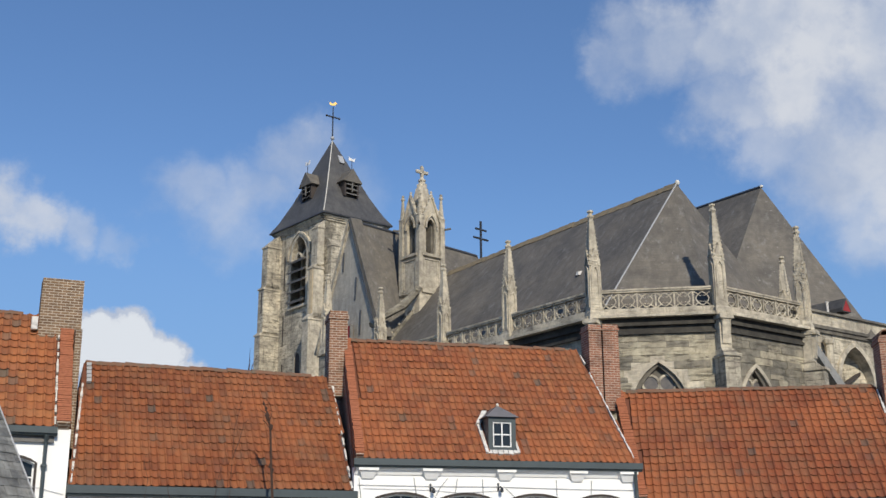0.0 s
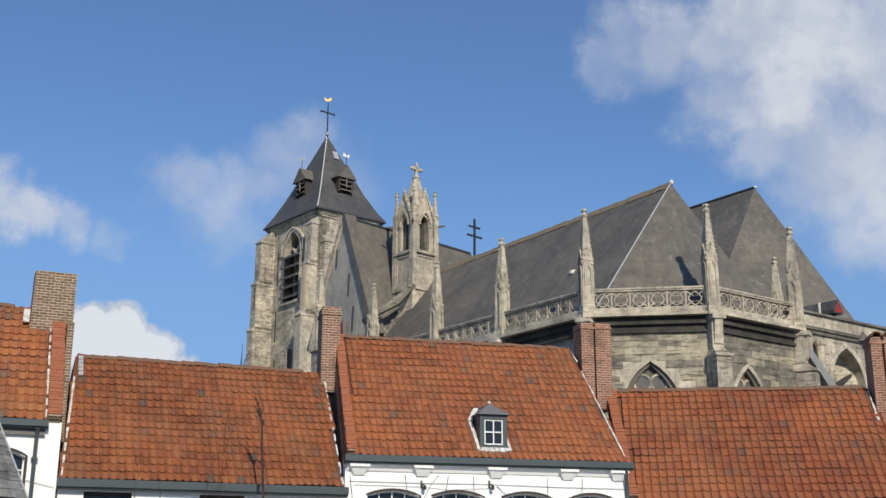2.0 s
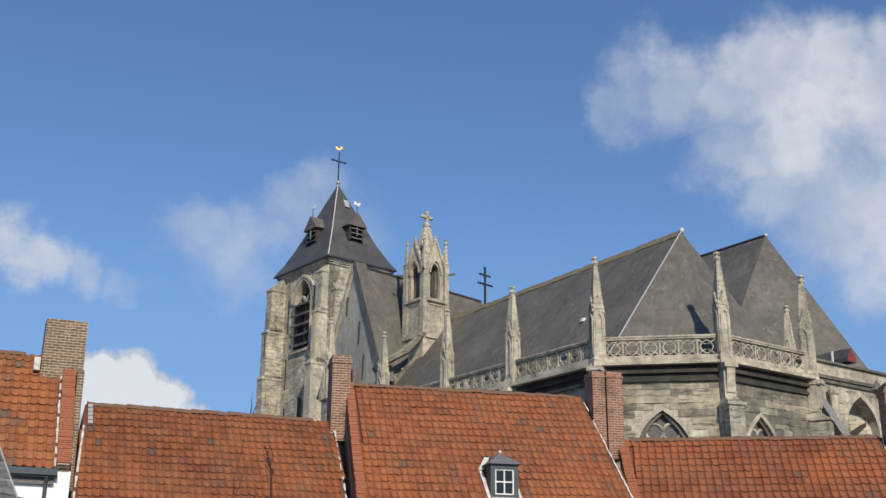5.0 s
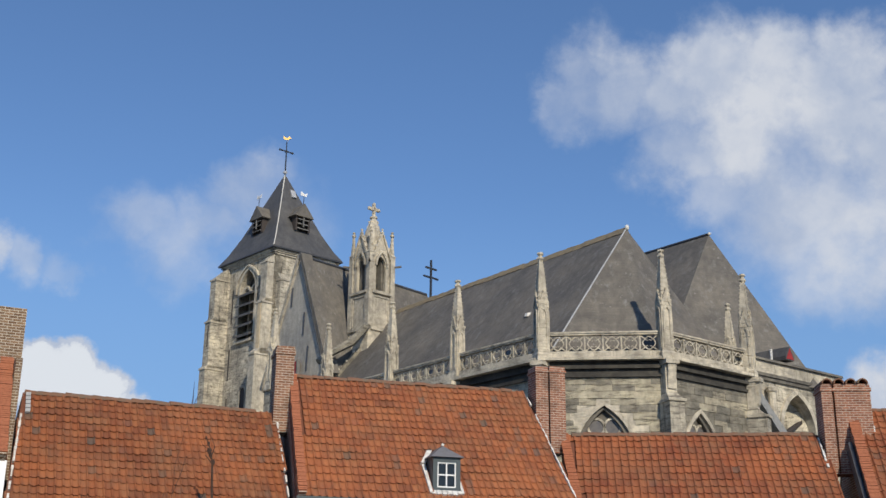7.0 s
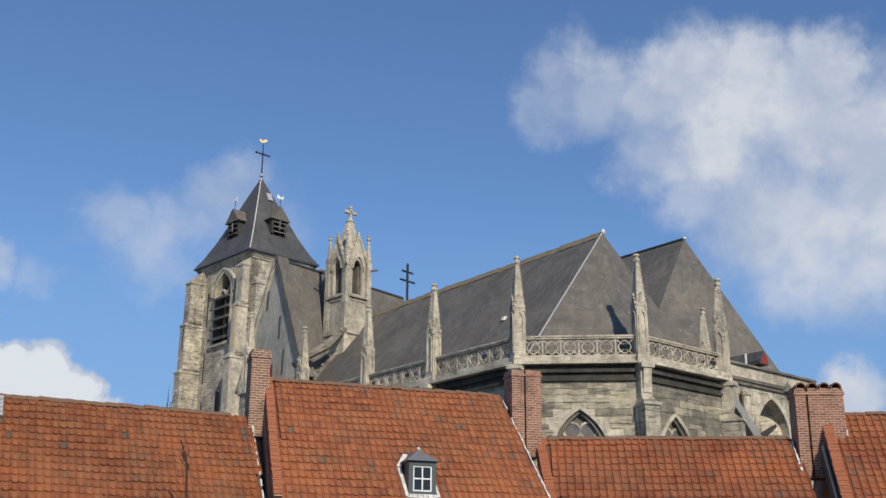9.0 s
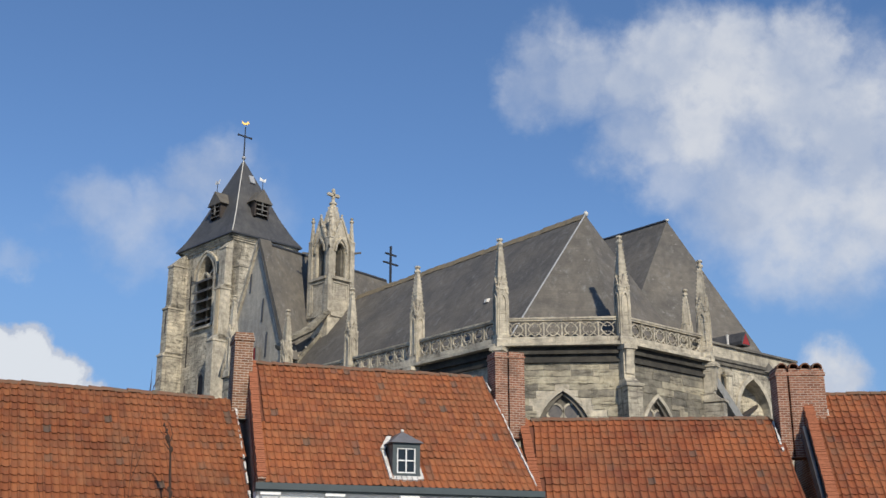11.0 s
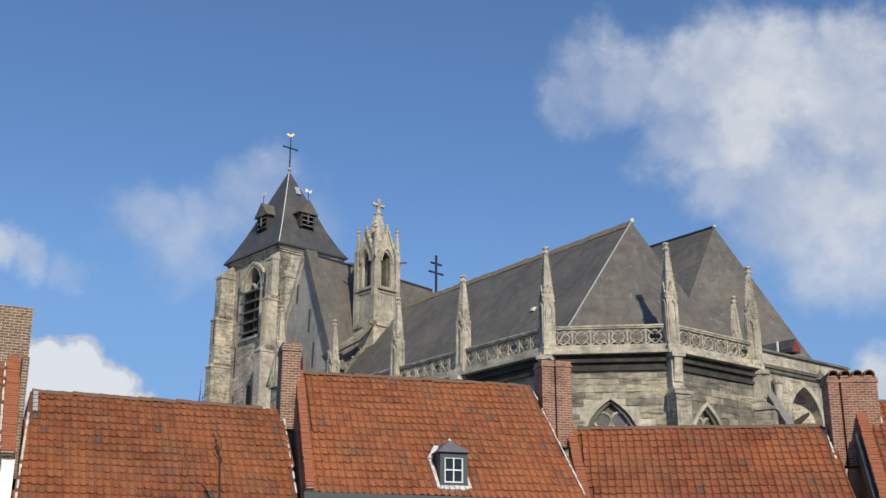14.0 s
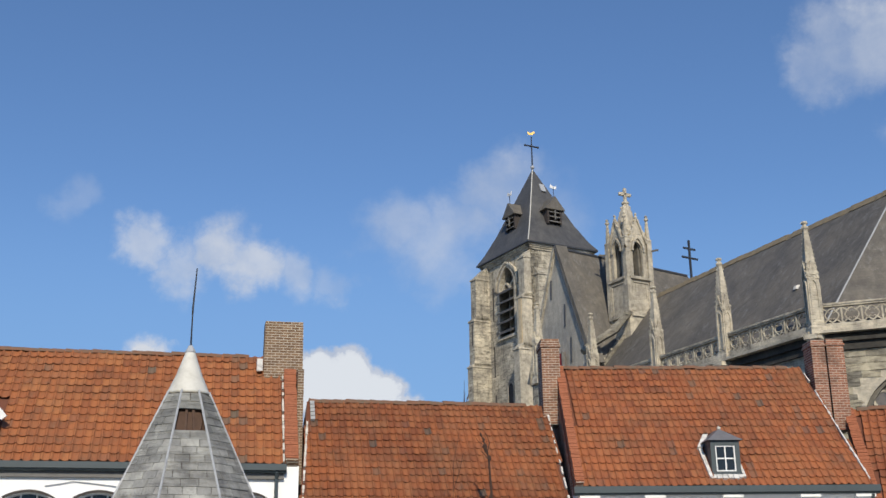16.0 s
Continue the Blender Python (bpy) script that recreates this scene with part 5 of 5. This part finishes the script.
tower_buttress(pose(IN, IN + 0.95, 0, 0, 0, -90), ((30.9, 0.7), (27.2, 1.0), (22.6, 1.45)), 0.95, STONE)
tower_buttress(pose(IN, WY - IN, 0, 0, 0, -90), ((30.6, 1.45), (26.6, 1.7), (22.3, 1.92)), 0.95, STONE_WALL)
tower_buttress(pose(IN + 0.3, IN, 0, 0, 0, 0), ((29.3, 0.7), (24.0, 1.0)), 1.15)
OCHRE = plain_material("ochre_washed_stone", (0.62, 0.50, 0.32), 0.9, 0.7, 2.5, alt=(0.40, 0.30, 0.19))
bm = bmesh.new()
box(bm, (0.36, -1.05, 22.7), (0.86, -0.98, 27.0))
part("ochre_facing", bm, OCHRE, tower, "ochre-stained dressed stone facing", pose(IN, IN + 0.95, 0, 0, 0, -90))
for x, z0, z1, half, y in ((cx + 0.15, 18.2, 19.75, 0.42, -0.012), (cx - 2.55, 26.4, 29.6, 0.10, -0.012), (cx - 2.55, 21.2, 24.0, 0.10, -0.012), (cx - 3.6, 24.2, 26.2, 0.09, -1.712), (cx - 2.5, 16.6, 19.6, 0.10, -0.012)):
    bm = bmesh.new()
    if half > 0.3:
        pts = lancet(x, half, z1, 0.5, z0)
    else:
        pts = [(x - half, z0), (x + half, z0), (x + half, z1), (x - half, z1)]
    prism(bm, [(a, y, b) for a, b in pts], [(a, 0.05, b) for a, b in pts])
    slit = part("slit_window", bm, DARK_WOOD, tower, "dark narrow opening", mL)
    if half > 0.3:
        bm = bmesh.new()
        strip(bm, [(x - half - 0.1, z0)] + [(x + a * 1.25, z1 + b * 1.2) for a, b in pointed(half, 0.5, 5)] + [(x + half + 0.1, z0)], 0.09, -0.08, 0.02)
        part("hood_mould", bm, STONE, slit)
bm = bmesh.new()
box(bm, (1.3, IN - 0.5, 0), (3.4, IN + 0.1, 23.5))
part("stair_turret", bm, STONE_WALL, tower)
bm = bmesh.new()
prism(bm, [(x, y, TOP - 0.1) for x, y in ((-0.12, -0.12), (W + 0.12, -0.12), (W + 0.12, WY + 0.12), (-0.12, WY + 0.12))], [(x, y, TOP) for x, y in ((-0.12, -0.12), (W + 0.12, -0.12), (W + 0.12, WY + 0.12), (-0.12, WY + 0.12))])
part("eaves_board", bm, DARKLEAD, tower)
bm = bmesh.new()
c, cy, ta = W / 2, WY / 2, 41.0
GROW = WY / W
levels = [(W / 2 + 0.12, TOP), (W / 2 - 0.45, TOP + 0.95), (W / 2 - 1.25, TOP + 2.7), (0.06, ta)]
rings = [[bm.verts.new((c + sx * h, cy + sy * h * GROW, z)) for sx, sy in ((-1, -1), (1, -1), (1, 1), (-1, 1))] for h, z in levels]
for a, b in zip(rings, rings[1:]):
    for i in range(4):
        bm.faces.new((a[i], a[(i + 1) % 4], b[(i + 1) % 4], b[i]))
bm.faces.new(rings[0][::-1]), bm.faces.new(rings[-1])
troof2 = part("tower_roof", bm, SLATE_TOWER, tower, "dark slate pyramid roof")
bm = bmesh.new()
tube(bm, [(c - h, cy - h * GROW, z + 0.03) for h, z in levels], 0.05, 5)
part("hip_lead", bm, LEAD, troof2, "pale lead hip roll")
bm = bmesh.new()
h5 = (W / 2 - 1.25) * GROW * (ta - 38.9) / (ta - TOP - 2.7)
prism(bm, [(c - 0.02, cy - h5 - 0.32, 38.45), (c + 0.5, cy - h5 - 0.32, 38.45), (c + 0.5, cy - h5 + 0.05, 39.25), (c - 0.02, cy - h5 + 0.05, 39.25)], [(c - 0.02, cy - h5 - 0.42, 38.5), (c + 0.5, cy - h5 - 0.42, 38.5), (c + 0.5, cy - h5 - 0.05, 39.3), (c - 0.02, cy - h5 - 0.05, 39.3)])
part("skylight", bm, ZINC, troof2, "pale roof hatch")


def lucarne(m):
    """A gabled louvred dormer on the tower roof, at its middle; local y out of the roof is negative."""
    bm = bmesh.new()
    box(bm, (-0.62, -2.35, 34.6), (-0.48, -0.9, 36.1))
    box(bm, (0.48, -2.35, 34.6), (0.62, -0.9, 36.1))
    box(bm, (-0.48, -2.0, 34.6), (0.48, -1.0, 36.1))
    ob = part("lucarne", bm, DARK_WOOD, troof2, "gabled louvred dormer on the tower roof", m)
    bm = bmesh.new()
    prism(bm, [(-0.85, -2.55, 35.95), (0.85, -2.55, 35.95), (0, -2.55, 37.25)], [(-0.85, -0.2, 35.95), (0.85, -0.2, 35.95), (0, -0.2, 37.25)])
    part("lucarne_roof", bm, SLATE, ob)
    for z in (34.75, 35.2, 35.65):
        bm = bmesh.new()
        prism(bm, [(-0.48, -2.45, z), (0.48, -2.45, z), (0.48, -2.0, z + 0.25), (-0.48, -2.0, z + 0.25)], [(-0.48, -2.45, z + 0.06), (0.48, -2.45, z + 0.06), (0.48, -2.0, z + 0.31), (-0.48, -2.0, z + 0.31)])
        part("louvre", bm, LOUVRE, ob)
    bm = bmesh.new()
    box(bm, (-0.035, -2.5, 35.0), (0.035, -2.38, 35.95))
    part("mullion", bm, LOUVRE, ob)
    bm = bmesh.new()
    tube(bm, [(0, -2.3, 37.2), (0, -2.3, 38.2)], 0.03, 5)
    part("vane_rod", bm, IRON, ob)
    bm = bmesh.new()
    prism(bm, [(-0.3, -2.32, 38.05), (0.22, -2.32, 38.0), (0.3, -2.32, 38.38), (0.05, -2.32, 38.22), (-0.25, -2.32, 38.42)], [(-0.3, -2.27, 38.05), (0.22, -2.27, 38.0), (0.3, -2.27, 38.38), (0.05, -2.27, 38.22), (-0.25, -2.27, 38.42)])
    part("weather_vane", bm, WHITE_PAINT, ob, "small white weather vane")


lucarne(pose(c, cy - 1.05, 0) @ Matrix.Diagonal((1.25, 1, 1, 1)))
lucarne(pose(c - 0.35, cy, 0, 0, 0, -90) @ Matrix.Diagonal((1.3, 1, 1, 1)))
tcross = thing("tower_cross", pose(-10.45, 94.44, 0, 0, 0, 39) @ pose(c, cy, ta + 0.15), "iron cross with gilded weathercock on the tower", "cross")
bm = bmesh.new()
tube(bm, [(0, 0, -0.1), (0, 0, 3.35)], [0.085, 0.055], 6)
part("shaft", bm, IRON, tcross)
bm = bmesh.new()
bar(bm, (-0.72, 0, 2.35), (0.72, 0, 2.35), 0.11)
for s in (-1, 1):
    bmesh.ops.create_icosphere(bm, subdivisions=1, radius=0.13, matrix=Matrix.Translation((s * 0.72, 0, 2.35)))
bmesh.ops.create_icosphere(bm, subdivisions=1, radius=0.16, matrix=Matrix.Translation((0, 0, 2.35)))
part("crossbar", bm, IRON, tcross)
bm = bmesh.new()
bmesh.ops.create_icosphere(bm, subdivisions=2, radius=0.2, matrix=Matrix.Translation((0, 0, 0.18)))
part("ball", bm, ZINC, tcross)
bm = bmesh.new()
cockpit = [(-0.5, 3.75), (-0.35, 3.5), (0.15, 3.42), (0.4, 3.62), (0.58, 3.66), (0.42, 3.78), (0.3, 3.98), (0.15, 3.78), (-0.15, 3.72), (-0.45, 4.02)]
prism(bm, [(x, -0.05, z) for x, z in cockpit], [(x, 0.05, z) for x, z in cockpit])
part("weathercock", bm, GOLD, tcross, "gilded weathercock", pose(0, 0, 1.05, 0, 0, -39) @ Matrix.Scale(0.72, 4))

# ---------------- slated spire of the garden pavilion ----------------
SP = (-7.25, 16.47)
spire = thing("pavilion", pose(SP[0], SP[1], 0, 0, 0, 0), "eight-sided pavilion with slated spire and pale lead cap", "pavilion")
bm = bmesh.new()
lathe(bm, 0, 0, [(1.15, 0), (1.15, 2.6)], 8, math.pi / 8)
part("pavilion_wall", bm, PLASTER, spire)


def radius(z):
    return 0.300 + (4.82 - z) * 0.473


SIDES = 8
TURN8 = math.atan2(-SP[1], -SP[0]) + radians(5.5 + 22.5)
bm = bmesh.new()
lathe(bm, 0, 0, [(radius(2.5) - 0.05, 2.5), (radius(4.80) - 0.05, 4.80)], SIDES, TURN8)
part("spire_boarding", bm, BROWN_WOOD, spire, "bare brown roof boarding")
bm = bmesh.new()
lathe(bm, 0, 0, [(0.345, 4.79), (0.325, 4.83), (0.205, 5.1), (0.078, 5.46), (0.06, 5.50)], 18, TURN8)
cap = part("lead_cap", bm, LEAD, spire, "pale dressed lead cap", smooth=True)
bm = bmesh.new()
lathe(bm, 0, 0, [(0.075, 5.44), (0.085, 5.48), (0.06, 5.53), (0.03, 5.58)], 10)
part("collar", bm, ZINC, cap)
bm = bmesh.new()
tube(bm, [(0, 0, 5.5), (0.0, 0.0, 6.2), (0.035, 0, 6.86)], [0.018, 0.016, 0.010], 6)
part("rod", bm, IRON, spire, "thin lightning rod")
for k in range(SIDES):
    a = TURN8 + k * 2 * math.pi / SIDES
    bm = bmesh.new()
    tube(bm, [((radius(z) + 0.036) * math.cos(a), (radius(z) + 0.036) * math.sin(a), z) for z in (2.5, 3.3, 4.1, 4.82)], 0.019, 6)
    part("hip_lead", bm, ZINC, spire, "pale lead hip")


# ---------------- dry stems before the low house, wires on the fronts ----------------
def on_front(house, s, y, z):
    return house.ob.matrix_basis @ Vector((s, y, z))


vine = thing("dry_climber", Matrix.Translation(on_front(h1, 6.5, -0.9, 0)) @ pose(0, 0, 0, 0, 0, 22), "tall dry brown climber stems before the low roof", "plant")


def stem(path, r, name="stem"):
    bm = bmesh.new()
    tube(bm, [(s - 6.5, random.uniform(-0.02, 0.02), z) for s, z in path], r, 5)
    return part(name, bm, TWIG, vine)


main = stem([(6.55, 0), (6.58, 1.5), (6.54, 3.3), (6.49, 3.9), (6.46, 4.45), (6.43, 5.0), (6.36, 5.32), (6.24, 5.6)], [0.045, 0.04, 0.034, 0.032, 0.03, 0.026, 0.02, 0.012])
stem([(6.42, 4.98), (6.30, 5.15), (6.22, 5.2)], [0.012, 0.01, 0.005], "twig")
stem([(6.40, 5.2), (6.46, 5.4), (6.38, 5.62), (6.28, 5.72)], [0.011, 0.009, 0.007, 0.004], "twig")
stem([(6.36, 5.32), (6.18, 5.42), (6.12, 5.52)], [0.01, 0.008, 0.004], "twig")
stem([(5.55, 0), (5.5, 3.0), (5.55, 4.94), (5.67, 5.5), (5.84, 6.5)], [0.010, 0.008, 0.006, 0.004, 0.003])
stem([(5.52, 4.2), (5.70, 4.75), (5.78, 5.1), (5.89, 5.18)], [0.008, 0.007, 0.005, 0.003], "twig")
stem([(3.5, 0), (3.54, 3.29), (3.6, 3.7), (3.49, 4.08), (3.52, 4.3)], [0.010, 0.008, 0.007, 0.005, 0.003])
stem([(4.1, 0), (4.12, 3.3), (4.03, 3.6)], [0.012, 0.01, 0.004])
stem([(5.16, 0), (5.16, 3.32), (5.21, 3.74), (5.38, 4.4)], [0.009, 0.007, 0.005, 0.003])
for s, z, r in ((6.34, 5.30, 0.055), (6.38, 5.18, 0.05), (6.44, 5.02, 0.05), (6.30, 5.46, 0.035), (6.46, 4.1, 0.045), (6.5, 4.0, 0.05), (6.24, 5.6, 0.03)):
    bm = bmesh.new()
    bmesh.ops.create_icosphere(bm, subdivisions=2, radius=r, matrix=Matrix.Translation((s - 6.5, 0, z)) @ Matrix.Diagonal((0.8, 0.6, 1.5, 1)))
    for v in bm.verts:
        v.co += Vector((random.gauss(0, r * 0.28), random.gauss(0, r * 0.2), random.gauss(0, r * 0.35)))
    part("seed_head", bm, TWIG, vine, "dry dark seed head")


def wire(house, path, r=0.009, mat=None, name="wall_cable"):
    """A cable that hangs close before a house front; its origin lies at its first point."""
    o = Vector((path[0][0], 0, path[0][1]))
    ob = thing(name, house.ob.matrix_basis @ Matrix.Translation(o), "thin grey cable along the white house front", "cable", "cables on the fronts")
    bm = bmesh.new()
    tube(bm, [(s - o.x, -0.02 - r, z - o.z) for s, z in path], r, 5)
    part("strand", bm, mat or ZINC, ob)


wire(h2, [(4.95, 3.77), (6.9, 3.755), (8.64, 3.765), (10.6, 3.73), (12.5, 3.72)], 0.008)
wire(h2, [(5.1, 3.68), (6.85, 3.66), (7.6, 3.6), (8.7, 3.66)], 0.006)
for path in ([(7.32, 3.96), (7.1, 3.7), (6.9, 3.3), (6.88, 2.0)], [(7.58, 3.96), (7.5, 3.45), (7.5, 2.0)], [(8.26, 3.96), (8.28, 3.4), (8.28, 2.0)], [(6.42, 3.96), (6.5, 3.45), (6.53, 2.0)], [(4.98, 3.94), (5.05, 3.4), (5.1, 2.0)], [(10.3, 3.96), (10.32, 3.0)], [(11.3, 3.96), (11.22, 3.0)], [(8.9, 3.72), (9.15, 3.5), (9.2, 2.0)]):
    wire(h2, path, 0.007, GUTTER)
wire(h0, [(-3.5, 4.36), (-3.17, 4.41), (-2.87, 4.47), (-2.48, 4.43), (-1.9, 4.36)], 0.012)
wire(h0, [(0.9, 3.72), (1.65, 3.54), (2.3, 3.39)], 0.006)
for s, z in ((6.86, 3.72), (8.69, 3.76)):
    lamp = thing("wall_lamp", h2.ob.matrix_basis @ pose(s, -0.004, z), "small dark iron lamp bracket on the white front", "lamp", "lamps on the front")
    bm = bmesh.new()
    box(bm, (-0.025, -0.03, -0.10), (0.025, 0.0, 0.10))
    part("back_plate", bm, IRON, lamp)
    bm = bmesh.new()
    tube(bm, [(0, -0.03, -0.03), (0.03, -0.12, 0.0), (0.05, -0.16, -0.06)], 0.018, 6)
    part("arm", bm, IRON, lamp)
    bm = bmesh.new()
    lathe(bm, 0.05, -0.16, [(0.02, -0.02), (0.045, -0.05), (0.05, -0.12), (0.02, -0.15)], 8)
    part("lantern", bm, IRON, lamp)
# broken battens in the spire's gap
for a, b in (((-0.07, 4.10), (-0.05, 4.50)), ((0.06, 4.08), (0.05, 4.50)), ((0.12, 4.02), (0.17, 4.30))):
    bm = bmesh.new()
    bar(bm, (a[0], -radius(a[1]) * 0.924 - 0.0, a[1]), (b[0], -radius(b[1]) * 0.924 - 0.0, b[1]), 0.035, 0.02)
    part("broken_batten", bm, BROWN_WOOD, spire, "bare broken batten", Matrix.Rotation(TURN8 - radians(22.5) + math.pi / 2, 4, "Z"))


# a bare shrub tip over the low roof's ridge
twigs = thing("bare_tree", pose(-7.75, 44.3, 0), "slim leafless tree behind the row houses", "tree")
bm = bmesh.new()
tube(bm, [(0, 0, 0), (0.05, 0, 4), (0, 0, 8), (0.05, 0, 9.4)], [0.10, 0.08, 0.045, 0.02], 6)
part("trunk", bm, TWIG, twigs)
for k in range(9):
    bm = bmesh.new()
    z0 = 7.8 + 0.18 * k
    dx = random.uniform(-0.35, 0.4)
    tube(bm, [(0.02, 0, z0), (dx * 0.5, random.uniform(-0.1, 0.1), z0 + 0.4), (dx, random.uniform(-0.2, 0.2), z0 + 0.8 + 0.02 * k)], [0.018, 0.012, 0.006], 5)
    part("limb", bm, TWIG, twigs)


# ---------------- slates of the spire ----------------
bm = bmesh.new()
box(bm, (-0.5, -0.016, 0), (0.5, 0.006, 1))
slate_me = mesh_of("slate", bm, SLATE_PIECE)
gap_at = (4.10, 4.40)
for k in range(SIDES):
    a0, a1 = TURN8 + k * 2 * math.pi / SIDES, TURN8 + (k + 1) * 2 * math.pi / SIDES
    mid = (a0 + a1) / 2
    facing = math.cos(mid - math.atan2(-SP[1], -SP[0]))
    if facing < -0.2:
        continue
    z, step, row = 2.55, 0.122, 0
    while z < 4.74:
        half = radius(z) * math.sin(math.pi / SIDES)
        inr = radius(z) * math.cos(math.pi / SIDES)
        n = max(1, round(2 * half / 0.235))
        w = 2 * half / n
        off = 0.5 if row % 2 else 0.0
        for i in range(n + (1 if off else 0)):
            lo, hi = max(-half, -half + (i - off) * w), min(half, -half + (i + 1 - off) * w)
            if hi - lo < 0.03:
                continue
            x = (lo + hi) / 2
            if facing > 0.9 and gap_at[0] < z < gap_at[1] and -0.25 < x < 0.25:
                continue
            m = Matrix.Rotation(mid + math.pi / 2, 4, "Z") @ Matrix.Translation((x, -inr - 0.028, z)) @ Matrix.Rotation(radians(-26.0) + random.uniform(-0.07, 0.01), 4, "X") @ Matrix.Rotation(random.uniform(-0.02, 0.02), 4, "Y")
            part("slate", slate_me, None, spire, m=m @ Matrix.Diagonal((hi - lo - 0.008, 1, step * 1.25, 1)))
        z += step
        row += 1

# ---------------- stone blocks of the apse walls ----------------
bm = bmesh.new()
box(bm, (-0.5, -0.5, 0.0), (0.5, 0.5, 1.0))
bmesh.ops.bevel(bm, geom=bm.edges[:], offset=0.035, segments=1, affect="EDGES")
stone_me = mesh_of("stone_block", bm, STONE_BLOCK)
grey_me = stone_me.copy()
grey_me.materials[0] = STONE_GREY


def inside_arch(x, z, win, grow=0.1):
    cx, half, spring, rise, foot = win
    half, rise = half + grow, rise + grow
    if z < spring:
        return abs(x - cx) < half
    r = (half * half + rise * rise) / (2 * half)
    d = abs(x - cx)
    return z - spring < rise and (d + r - half) ** 2 + (z - spring) ** 2 < r * r


walls = [o for o in choir.children if o.name.startswith("choir_wall")]
for i, wall in enumerate(walls):
    if i not in WINDOWS:
        continue
    length, z = FACETS[i][1], 8.0
    while z < 11.85:
        h = random.choice((0.24, 0.29, 0.34))
        h = min(h, 11.91 - z)
        x = 0.02
        while x < length - 0.05:
            w = min(random.uniform(0.6, 1.35), length - 0.02 - x)
            if length - 0.02 - x - w < 0.2:
                w = length - 0.02 - x
            cx, half, spring, rise, foot = WINDOWS[i]
            if not any(inside_arch(x + w * t, z + h * u, WINDOWS[i]) for t in (0, 0.25, 0.5, 0.75, 1) for u in (0, 1)):
                # grey blocks: frequent on the end and right facets, sparse elsewhere, more near the top
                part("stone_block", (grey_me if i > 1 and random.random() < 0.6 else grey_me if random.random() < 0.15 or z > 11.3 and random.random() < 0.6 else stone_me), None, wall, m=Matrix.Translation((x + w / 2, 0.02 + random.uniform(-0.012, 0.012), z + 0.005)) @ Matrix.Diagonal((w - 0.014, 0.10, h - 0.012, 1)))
            x += w
        z += h
